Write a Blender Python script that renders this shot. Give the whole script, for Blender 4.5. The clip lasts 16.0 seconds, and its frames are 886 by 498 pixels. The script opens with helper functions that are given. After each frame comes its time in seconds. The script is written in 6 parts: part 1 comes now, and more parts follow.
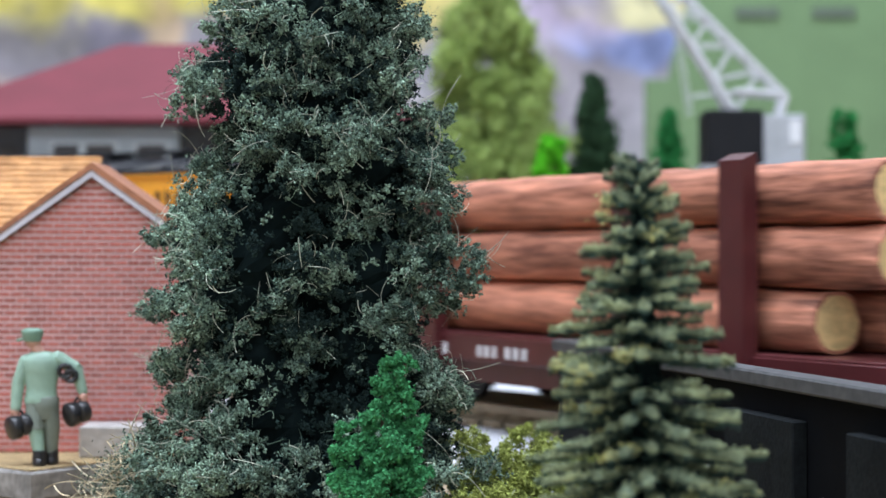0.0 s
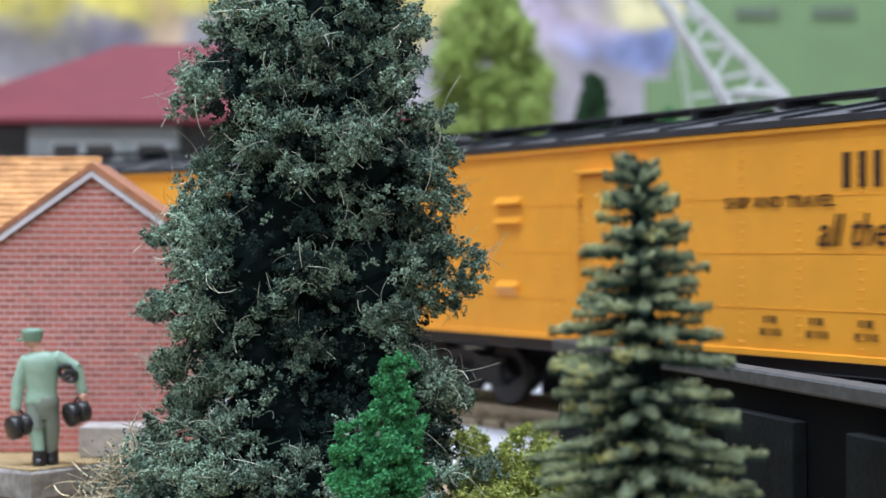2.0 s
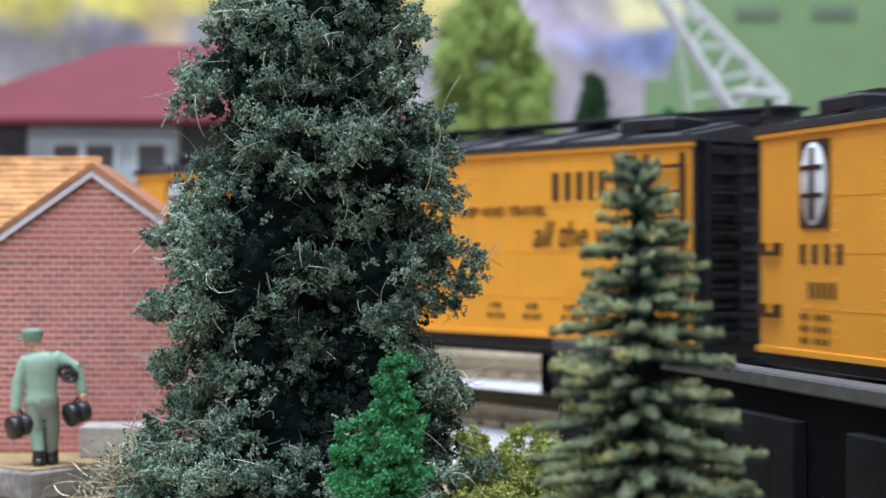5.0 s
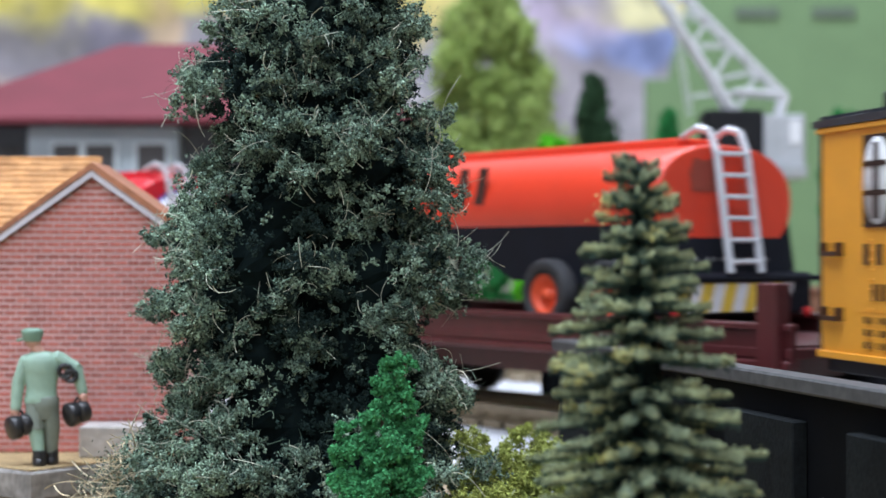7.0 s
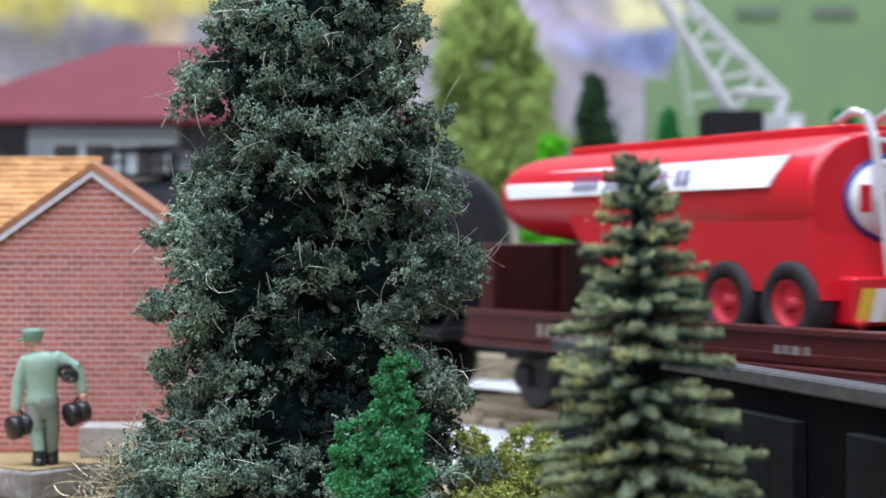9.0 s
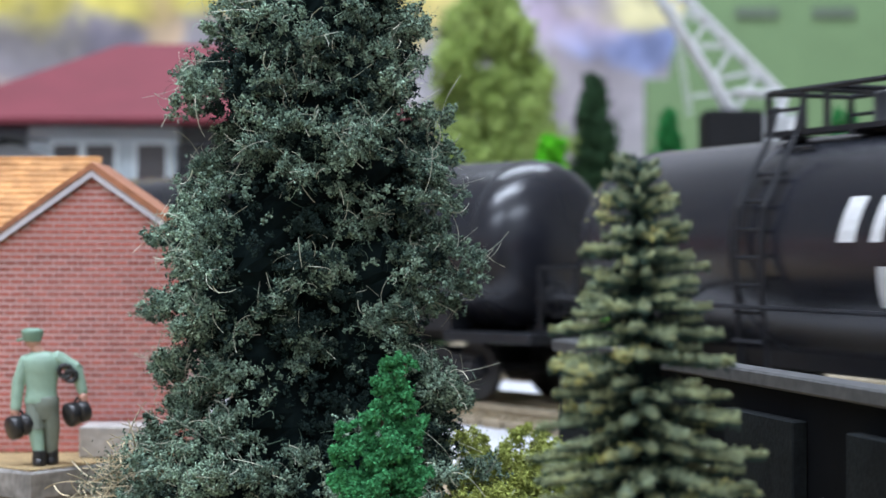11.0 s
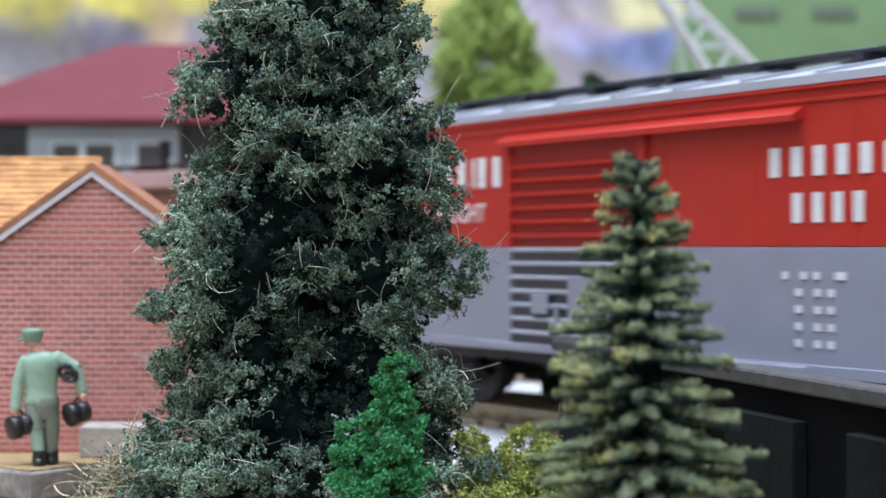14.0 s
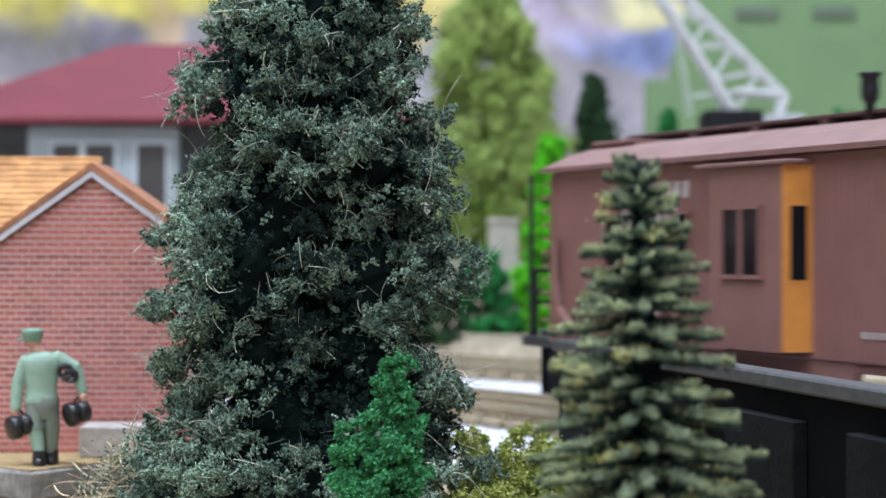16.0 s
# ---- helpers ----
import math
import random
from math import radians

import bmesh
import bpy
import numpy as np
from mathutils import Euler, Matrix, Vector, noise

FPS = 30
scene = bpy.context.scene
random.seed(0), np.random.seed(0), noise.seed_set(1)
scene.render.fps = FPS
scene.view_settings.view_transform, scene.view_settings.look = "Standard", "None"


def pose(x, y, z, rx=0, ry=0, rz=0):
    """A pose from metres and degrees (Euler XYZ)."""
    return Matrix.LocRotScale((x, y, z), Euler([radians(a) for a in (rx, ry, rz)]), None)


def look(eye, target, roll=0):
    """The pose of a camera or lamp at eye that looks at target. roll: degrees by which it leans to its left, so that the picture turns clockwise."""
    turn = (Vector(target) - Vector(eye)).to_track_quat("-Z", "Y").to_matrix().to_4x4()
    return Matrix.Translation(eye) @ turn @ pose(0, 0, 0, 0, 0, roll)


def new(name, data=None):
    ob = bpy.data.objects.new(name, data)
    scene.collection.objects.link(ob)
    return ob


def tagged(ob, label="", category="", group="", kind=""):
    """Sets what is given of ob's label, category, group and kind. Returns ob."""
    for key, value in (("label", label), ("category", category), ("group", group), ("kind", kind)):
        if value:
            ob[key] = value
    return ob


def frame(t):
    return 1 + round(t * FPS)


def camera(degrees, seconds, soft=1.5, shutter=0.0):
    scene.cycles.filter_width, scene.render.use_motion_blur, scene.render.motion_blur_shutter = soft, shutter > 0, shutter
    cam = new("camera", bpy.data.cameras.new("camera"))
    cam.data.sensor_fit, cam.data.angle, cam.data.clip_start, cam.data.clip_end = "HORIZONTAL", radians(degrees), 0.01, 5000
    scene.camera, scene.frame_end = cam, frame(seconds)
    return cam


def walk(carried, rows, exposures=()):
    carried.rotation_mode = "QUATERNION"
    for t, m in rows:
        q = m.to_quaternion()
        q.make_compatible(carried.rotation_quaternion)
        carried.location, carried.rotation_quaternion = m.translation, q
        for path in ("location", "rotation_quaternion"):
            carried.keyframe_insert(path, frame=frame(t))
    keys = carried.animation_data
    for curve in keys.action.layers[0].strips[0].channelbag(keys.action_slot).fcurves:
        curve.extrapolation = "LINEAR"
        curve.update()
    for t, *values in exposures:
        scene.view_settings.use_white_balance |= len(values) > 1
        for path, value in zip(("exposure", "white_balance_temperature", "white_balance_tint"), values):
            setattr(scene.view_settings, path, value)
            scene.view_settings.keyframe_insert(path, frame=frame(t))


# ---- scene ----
LENS = 27.54
EYE = (0.0, 0.0, 0.066)
cam = camera(LENS, 16.0, soft=1.5, shutter=0.5)
cam.data.dof.use_dof = True
cam.data.dof.focus_distance = 0.388
cam.data.dof.aperture_fstop = 22.8
HELD = look(EYE, (0.0, 1.0, 0.066))
walk(cam, [(0.0, HELD), (16.0, HELD)])
scene.view_settings.exposure = 0.42

# ---- light: ceiling lamps of the train room ----
world = bpy.data.worlds.new("room_air")
scene.world = world
world.use_nodes = True
world.node_tree.nodes["Background"].inputs[0].default_value = (0.75, 0.8, 0.9, 1)
world.node_tree.nodes["Background"].inputs[1].default_value = 0.25


def ceiling_lamp(x, y, sx, sy, watts, tint):
    d = bpy.data.lights.new("ceiling_lamp", "AREA")
    d.shape, d.size, d.size_y, d.energy, d.color = "RECTANGLE", sx, sy, watts, tint
    ob = new("ceiling_lamp", d)
    ob.matrix_world = pose(x, y, 1.58)
    return ob


LAMP = (0.84, 0.955, 1.16)
ceiling_lamp(-1.0, -1.2, 1.2, 0.6, 19, LAMP)
ceiling_lamp(0.7, -1.2, 1.2, 0.6, 17.5, LAMP)
ceiling_lamp(-0.35, 0.25, 1.2, 0.3, 27, LAMP)
ceiling_lamp(0.1, 1.6, 1.2, 0.3, 17.5, LAMP)

# ---- materials ----
MATS = {}


def mat(name, color, rough=0.6, metal=0.0, vary=0.12, scale=300.0, bump=0.0, bump_scale=None, second=None, spec=0.5, spread=0.0, stretch=None):
    """A surface with colour varied at two scales and a fine relief; scale in cycles per metre."""
    if name in MATS:
        return MATS[name]
    m = bpy.data.materials.new(name)
    m.use_nodes = True
    nt = m.node_tree
    b = nt.nodes["Principled BSDF"]
    b.inputs["Roughness"].default_value, b.inputs["Metallic"].default_value = rough, metal
    b.inputs["Specular IOR Level"].default_value = spec
    co = nt.nodes.new("ShaderNodeTexCoord")
    n1 = nt.nodes.new("ShaderNodeTexNoise")
    n1.inputs["Scale"].default_value, n1.inputs["Detail"].default_value = scale, 5
    n2 = nt.nodes.new("ShaderNodeTexNoise")
    n2.inputs["Scale"].default_value, n2.inputs["Detail"].default_value = scale * 0.13, 2
    place = co.outputs["Object"]
    if stretch:
        mp = nt.nodes.new("ShaderNodeMapping")
        mp.inputs["Scale"].default_value = stretch
        nt.links.new(place, mp.inputs["Vector"])
        place = mp.outputs[0]
    for n in (n1, n2):
        nt.links.new(place, n.inputs["Vector"])
    add = nt.nodes.new("ShaderNodeMath")
    add.operation = "ADD"
    nt.links.new(n1.outputs[0], add.inputs[0])
    nt.links.new(n2.outputs[0], add.inputs[1])
    ramp = nt.nodes.new("ShaderNodeMapRange")
    ramp.inputs[1].default_value, ramp.inputs[2].default_value = 0.7, 1.3
    nt.links.new(add.outputs[0], ramp.inputs[0])
    mix = nt.nodes.new("ShaderNodeMix")
    mix.data_type = "RGBA"
    lo = [c * (1 - vary) for c in color]
    hi = [min(1, c * (1 + vary)) for c in (second or color)]
    mix.inputs[6].default_value, mix.inputs[7].default_value = (*lo, 1), (*hi, 1)
    nt.links.new(ramp.outputs[0], mix.inputs[0])
    last = mix.outputs[2]
    if spread:
        geo = nt.nodes.new("ShaderNodeNewGeometry")
        hsv = nt.nodes.new("ShaderNodeHueSaturation")
        mr = nt.nodes.new("ShaderNodeMapRange")
        mr.inputs[3].default_value, mr.inputs[4].default_value = 1 - spread, 1 + spread
        nt.links.new(geo.outputs["Random Per Island"], mr.inputs[0])
        nt.links.new(mr.outputs[0], hsv.inputs["Value"])
        nt.links.new(last, hsv.inputs["Color"])
        last = hsv.outputs[0]
    nt.links.new(last, b.inputs["Base Color"])
    if bump:
        n3 = nt.nodes.new("ShaderNodeTexNoise")
        n3.inputs["Scale"].default_value, n3.inputs["Detail"].default_value = bump_scale or scale, 6
        nt.links.new(place, n3.inputs["Vector"])
        bp = nt.nodes.new("ShaderNodeBump")
        bp.inputs["Strength"].default_value, bp.inputs["Distance"].default_value = bump, 0.0005
        nt.links.new(n3.outputs[0], bp.inputs["Height"])
        nt.links.new(bp.outputs[0], b.inputs["Normal"])
    MATS[name] = m
    return m


reefer_yellow = mat("reefer_yellow", (0.82, 0.35, 0.032), 0.42, vary=0.07, scale=120)
black_plastic = mat("black_plastic", (0.014, 0.015, 0.019), 0.45, spec=0.38, vary=0.25, scale=200)
tank_black = mat("tank_black", (0.017, 0.018, 0.024), 0.27, vary=0.15, scale=60)
grey_roof = mat("grey_roof", (0.028, 0.030, 0.037), 0.42, vary=0.25, scale=200)
ink = mat("dark_ink", (0.035, 0.015, 0.01), 0.6)
white_ink = mat("white_ink", (0.75, 0.75, 0.76), 0.5, vary=0.1, scale=800)
skirt_black = mat("skirt_black", (0.007, 0.008, 0.013), 0.6, spec=0.15, vary=0.2, scale=100)
maroon = mat("maroon_plastic", (0.075, 0.014, 0.015), 0.4, vary=0.2, scale=150)
bark = mat("log_bark", (0.31, 0.095, 0.05), 0.75, vary=0.6, scale=420, bump=1.0, bump_scale=300, second=(0.50, 0.20, 0.12), stretch=(0.12, 1, 1))
log_end = mat("log_end", (0.72, 0.50, 0.22), 0.8, vary=0.35, scale=500, bump=0.5)
tank_orange = mat("tank_orange", (0.70, 0.048, 0.018), 0.35, vary=0.06, scale=80)
tank_red = mat("tank_red", (0.62, 0.010, 0.022), 0.32, vary=0.07, scale=80)
silver = mat("silver_plastic", (0.62, 0.63, 0.66), 0.35, 0.3, vary=0.1)
white_paint = mat("white_paint", (0.78, 0.78, 0.80), 0.5, vary=0.05)
chevron_yellow = mat("chevron_yellow", (0.75, 0.52, 0.06), 0.5)
rubber = mat("rubber", (0.02, 0.02, 0.022), 0.75, vary=0.3)
hub_orange = mat("hub_orange", (0.75, 0.09, 0.03), 0.5)
hub_red = mat("hub_red", (0.60, 0.03, 0.05), 0.5)
box_red = mat("box_red", (0.47, 0.024, 0.014), 0.45, vary=0.07, scale=90)
box_grey = mat("box_grey", (0.27, 0.28, 0.34), 0.45, vary=0.07, scale=90)
roof_silver = mat("roof_silver", (0.42, 0.44, 0.50), 0.45, vary=0.1, scale=120)
cab_brown = mat("caboose_brown", (0.25, 0.118, 0.10), 0.55, vary=0.1, scale=150)
cab_roof = mat("caboose_roof", (0.22, 0.11, 0.097), 0.6, vary=0.2, scale=150)
cab_orange = mat("caboose_orange", (0.66, 0.245, 0.04), 0.5, vary=0.1)
dark_glass = mat("dark_glass", (0.008, 0.008, 0.010), 0.15, spec=0.15)
wheel_black = mat("blackened_wheel", (0.022, 0.021, 0.021), 0.45, 0.3, vary=0.3)
steel = mat("wheel_steel", (0.30, 0.29, 0.28), 0.35, 0.9, vary=0.3)

# ---- mesh helpers (millimetres in, metres out) ----
MM = 0.001


def link(name, bm, material, parent=None, label="", smooth=False, kind=""):
    me = bpy.data.meshes.new(name)
    bm.to_mesh(me)
    bm.free()
    for m in (material if isinstance(material, (list, tuple)) else [material]):
        me.materials.append(m)
    if smooth:
        for p in me.polygons:
            p.use_smooth = True
    ob = new(name, me)
    if parent is not None:
        ob.parent = parent
    tagged(ob, label=label, kind=kind)
    return ob


def part(name, bm, material, parent, label="", smooth=False):
    return link(name, bm, material, parent, label, smooth)


def thing(name, m, label, category, group="", kind=""):
    ob = new(name)
    ob.matrix_world = m
    return tagged(ob, label, category, group, kind)


def add_box(bm, x0, x1, y0, y1, z0, z1, bevel=0.0, mi=0):
    g = bmesh.ops.create_cube(bm, size=1.0)
    vs = g["verts"]
    for v in vs:
        v.co = Vector(((x0 + x1) / 2 + v.co.x * (x1 - x0), (y0 + y1) / 2 + v.co.y * (y1 - y0), (z0 + z1) / 2 + v.co.z * (z1 - z0))) * MM
    fs = set(f for v in vs for f in v.link_faces)
    for f in fs:
        f.material_index = mi
    if bevel:
        es = list(set(e for v in vs for e in v.link_edges))
        bmesh.ops.bevel(bm, geom=es, offset=bevel * MM, segments=1, affect="EDGES", profile=0.5)
    return vs


def add_prism(bm, pts, axis, a, b, mi=0):
    """Extrude a closed outline of (u, v) mm along axis from a to b."""
    def at(u, v, w):
        c = {"x": (w, u, v), "y": (u, w, v), "z": (u, v, w)}[axis]
        return Vector(c) * MM
    lo = [bm.verts.new(at(u, v, a)) for u, v in pts]
    hi = [bm.verts.new(at(u, v, b)) for u, v in pts]
    n = len(pts)
    fs = [bm.faces.new(lo), bm.faces.new(hi[::-1])]
    for i in range(n):
        fs.append(bm.faces.new((lo[i], lo[(i + 1) % n], hi[(i + 1) % n], hi[i])))
    for f in fs:
        f.material_index = mi
    bmesh.ops.recalc_face_normals(bm, faces=fs)
    return lo + hi


def add_rod(bm, p, q, r, n=8, r2=None, mi=0):
    p, q = Vector(p) * MM, Vector(q) * MM
    d = q - p
    rot = d.to_track_quat("Z", "Y").to_matrix()
    r2 = r if r2 is None else r2
    lo, hi = [], []
    for i in range(n):
        a = 2 * math.pi * i / n
        e = Vector((math.cos(a), math.sin(a), 0))
        lo.append(bm.verts.new(p + rot @ (e * r * MM)))
        hi.append(bm.verts.new(q + rot @ (e * r2 * MM)))
    fs = [bm.faces.new(lo[::-1]), bm.faces.new(hi)]
    for i in range(n):
        fs.append(bm.faces.new((lo[i], lo[(i + 1) % n], hi[(i + 1) % n], hi[i])))
    for f in fs:
        f.material_index = mi


def add_lathe(bm, profile, n=24, m=Matrix(), mi=0):
    """Turn (radius, height) mm about local z, posed by m (metres)."""
    rings = []
    for r, z in profile:
        if r <= 1e-6:
            rings.append([bm.verts.new(m @ Vector((0, 0, z * MM)))])
        else:
            rings.append([bm.verts.new(m @ (Vector((r * math.cos(2 * math.pi * i / n), r * math.sin(2 * math.pi * i / n), z)) * MM)) for i in range(n)])
    fs = []
    for a, b in zip(rings, rings[1:]):
        for i in range(n):
            j = (i + 1) % n
            if len(a) == 1:
                fs.append(bm.faces.new((a[0], b[i], b[j])))
            elif len(b) == 1:
                fs.append(bm.faces.new((a[i], a[j], b[0])))
            else:
                fs.append(bm.faces.new((a[i], a[j], b[j], b[i])))
    for f in fs:
        f.material_index = mi
        f.smooth = True
    bmesh.ops.recalc_face_normals(bm, faces=fs)


ALONG_X = Matrix.Rotation(math.pi / 2, 4, "Y")
ALONG_Y = Matrix.Rotation(-math.pi / 2, 4, "X")


def at(x, y, z):
    return Matrix.Translation(Vector((x, y, z)) * MM)


def writing(text, size, material, parent, m, shear=0.0, wide=1.0, name="lettering"):
    """Flat raised lettering in the built-in font; m poses its plane in the parent's space."""
    c = bpy.data.curves.new("lettering", "FONT")
    c.body, c.size, c.shear, c.extrude = text, size * MM, shear, 0.00008
    c.align_x = "CENTER"
    c.resolution_u = 2
    tmp = new("lettering", c)
    me = bpy.data.meshes.new_from_object(tmp.evaluated_get(bpy.context.evaluated_depsgraph_get()))
    bpy.data.objects.remove(tmp)
    me.materials.clear()
    me.materials.append(material)
    me.transform(Matrix.Diagonal((wide, 1, 1, 1)))
    ob = new(name, me)
    ob.parent = parent
    ob.matrix_local = m
    return ob


def letter_bars(widths, height, gap, material, parent, m, shear=0.0, name="letter_bar"):
    """Writing that is not spelled out: one slanted bar a letter, centred."""
    bm = bmesh.new()
    total = sum(abs(w) for w in widths) + gap * (len(widths) - 1)
    x = -total / 2

    for w in widths:
        if w > 0:
            add_prism(bm, [(x, 0), (x + w * 0.6, 0), (x + w * 0.6 + shear * height, height), (x + shear * height, height)], "z", -0.05, 0.12)
        x += abs(w) + gap
    ob = part(name, bm, material, parent)
    ob.matrix_local = m
    return ob


def side(x, y, z):
    """A plane on the near side of a car: text x forward, up z, facing -y in car space."""
    return at(x, y, z) @ Matrix.Rotation(math.pi / 2, 4, "X")


def front(x, y, z):
    """A plane on the front (leading) end of a car, facing +x."""
    return at(x, y, z) @ Matrix.Rotation(math.pi / 2, 4, "Z") @ Matrix.Rotation(math.pi / 2, 4, "X")


# ---- the train: cars on a ring of track ----
RING = Vector((-0.6548, 0.1167, 0.018))   # centre of the curve, a little over the rail tops
TRACK_R = 853.0                           # mm, middle of the track
EDGE_R, HEAD0, SPEED = 824.3, math.radians(54.59), 184.9
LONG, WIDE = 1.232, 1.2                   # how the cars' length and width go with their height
TRAIN = []                                # (car, place along the ring at 0 s, ring radius of the car's middle)


def car_pose(s, rc):
    a = HEAD0 + s / EDGE_R
    return Matrix.Translation(RING + Vector((math.sin(a), math.cos(a), 0)) * rc * MM) @ Matrix.Rotation(-a, 4, "Z")


def new_car(name, label, category, lead, tail, pivot):
    """lead and tail: places of its ends along the ring at 0 s. Car space: x forward, y away from the eye, z up from the rail top."""
    mid = (lead + tail) / 2
    rc = math.sqrt(TRACK_R ** 2 - (pivot * LONG) ** 2)
    car = thing(name, car_pose(mid, rc), label, category, "cars of the freight train")
    TRAIN.append((car, mid, rc))
    return car


def bogie(car, x, pivot, material=black_plastic):
    """A two-axle truck under a car, turned to the curve."""
    turn = math.asin(x * LONG / TRACK_R)
    bm = bmesh.new()
    for s in (-1, 1):
        add_prism(bm, [(-20, 8), (-17, 12), (-7, 12.5), (-4, 14), (4, 14), (7, 12.5), (17, 12), (20, 8), (16, 5.5), (9, 7), (5, 3.5), (-5, 3.5), (-9, 7), (-16, 5.5)], "y", s * 19.0 - 1.6, s * 19.0 + 1.6)
        for ax in (-14.5, 14.5):
            add_box(bm, ax - 3, ax + 3, s * 21 - 1, s * 21 + 1, 5.6, 11, 0.5)
        for k in range(3):
            add_rod(bm, (-2.6 + 2.6 * k, s * 21.2, 4.4), (-2.6 + 2.6 * k, s * 21.2, 11), 1.1)
    add_box(bm, -4, 4, -18, 18, 8, 13.5, 0.6)
    b = part("truck", bm, material, car)
    b.matrix_local = at(x, 0, 0) @ Matrix.Rotation(-turn, 4, "Z")
    for ax in (-14.5, 14.5):
        bm = bmesh.new()
        for s in (-1, 1):
            add_lathe(bm, [(0, 13), (5.5, 13), (6, 13.6), (7.6, 13.6), (8.0, 15), (8.0, 17), (7.2, 17.2), (2, 16.6), (1.6, 18.6), (0, 18.6)], 20, at(ax, 0, 8.0) @ (ALONG_Y if s > 0 else ALONG_Y @ Matrix.Rotation(math.pi, 4, "X")))
        add_rod(bm, (ax, -14, 8), (ax, 14, 8), 1.3)
        part("wheelset", bm, wheel_black, b)
    return b


def coupler(car, x, sgn, z=12.5):
    bm = bmesh.new()
    add_box(bm, min(x - 6 * sgn, x + 12 * sgn), max(x - 6 * sgn, x + 12 * sgn), -2.2, 2.2, z - 2, z + 2, 0.5)
    add_box(bm, min(x + 9 * sgn, x + 16 * sgn), max(x + 9 * sgn, x + 16 * sgn), -4.2, 4.2, z - 3.6, z + 3.6, 1.0)
    part("coupler", bm, black_plastic, car)


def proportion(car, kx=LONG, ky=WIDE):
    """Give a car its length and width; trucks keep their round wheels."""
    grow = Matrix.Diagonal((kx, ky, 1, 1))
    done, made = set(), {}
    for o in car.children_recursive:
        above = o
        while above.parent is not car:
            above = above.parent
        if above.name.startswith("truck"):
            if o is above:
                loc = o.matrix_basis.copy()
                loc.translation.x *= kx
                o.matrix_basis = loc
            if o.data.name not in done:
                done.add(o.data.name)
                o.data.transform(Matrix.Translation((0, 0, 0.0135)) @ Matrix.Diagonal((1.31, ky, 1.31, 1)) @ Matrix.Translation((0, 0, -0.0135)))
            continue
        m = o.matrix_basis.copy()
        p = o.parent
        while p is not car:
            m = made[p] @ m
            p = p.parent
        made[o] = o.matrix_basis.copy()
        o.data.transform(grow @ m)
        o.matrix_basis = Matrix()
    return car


def ladder(name, bm_mat, car, x0, x1, y, z0, z1, rungs, stile=1.2, thick=1.0, plane="side"):
    bm = bmesh.new()

    def bx(a0, a1, b0, b1, c0, c1):
        if plane == "side":
            add_box(bm, a0, a1, b0, b1, c0, c1)
        else:
            add_box(bm, b0, b1, a0, a1, c0, c1)
    lo, hi = min(y, y + thick), max(y, y + thick)
    bx(x0, x0 + stile, lo, hi, z0, z1)
    bx(x1 - stile, x1, lo, hi, z0, z1)
    for i in range(rungs):
        z = z0 + (z1 - z0) * (i + 0.5) / rungs
        bx(x0, x1, lo, hi, z - 0.5, z + 0.5)
    return part(name, bm, bm_mat, car)


SILL = 21.2       # height of a house car's side sill over the rail
EAVE = 78.2


def roof_walk(car, half, z, material, width=8):
    bm = bmesh.new()
    for k in (-1, 0, 1):
        add_box(bm, -half - 4, half + 4, k * 3.4 - 1.5, k * 3.4 + 1.5, z, z + 1.2, 0.2)
    for i in range(9):
        x = -half + 2 * half * i / 8
        add_box(bm, x - 1.2, x + 1.2, -6, 6, z - 2.2, z)
    return part("roof_walk", bm, material, car)


def brake_wheel(car, x, y, z, material, r=6.0):
    bm = bmesh.new()
    add_lathe(bm, [(r - 1, -0.5), (r, 0), (r - 1, 0.5), (r - 1.6, 0), (r - 1, -0.5)], 20, at(x, y, z) @ ALONG_X)
    for i in range(4):
        a = math.pi * i / 4
        add_rod(bm, (x, y - r * math.cos(a), z - r * math.sin(a)), (x, y + r * math.cos(a), z + r * math.sin(a)), 0.45, 6)
    add_rod(bm, (x - 4, y, z), (x + 1, y, z), 1.2, 8)
    return part("brake_wheel", bm, material, car)


def house_ends(car, half, w, z0, ze, zp, material, ribs=9, label=""):
    """The two ribbed steel ends of a box car."""
    for sgn in (-1, 1):
        bm = bmesh.new()
        pts = [(-w, z0), (w, z0), (w, ze), (w * 0.5, (ze + zp) / 2 + 0.6), (0, zp), (-w * 0.5, (ze + zp) / 2 + 0.6), (-w, ze)]
        add_prism(bm, pts, "x", sgn * (half - 1.2), sgn * half)
        end = part("end_wall", bm, material, car, label)
        for i in range(ribs):
            z = z0 + 5 + (ze - z0 - 7) * i / (ribs - 1)
            bm = bmesh.new()
            prof = [(-1.9, -0.3), (-1.9, 0), (-1.0, 0.9), (0, 1.25), (1.0, 0.9), (1.9, 0), (1.9, -0.3)]
            lo = [bm.verts.new(Vector((sgn * (half + d), -w + 3, z + u)) * MM) for u, d in prof]
            hi = [bm.verts.new(Vector((sgn * (half + d), w - 3, z + u)) * MM) for u, d in prof]
            for k in range(6):
                bm.faces.new((lo[k], lo[k + 1], hi[k + 1], hi[k]))
            bm.faces.new(lo)
            bm.faces.new(hi[::-1])
            bmesh.ops.recalc_face_normals(bm, faces=bm.faces[:])
            part("rib", bm, material, end)


def rivets(bm, pts, y, r=0.55):
    for x, z in pts:
        add_rod(bm, (x, y + 0.3, z), (x, y - 0.32, z), r, 5, r * 0.5)


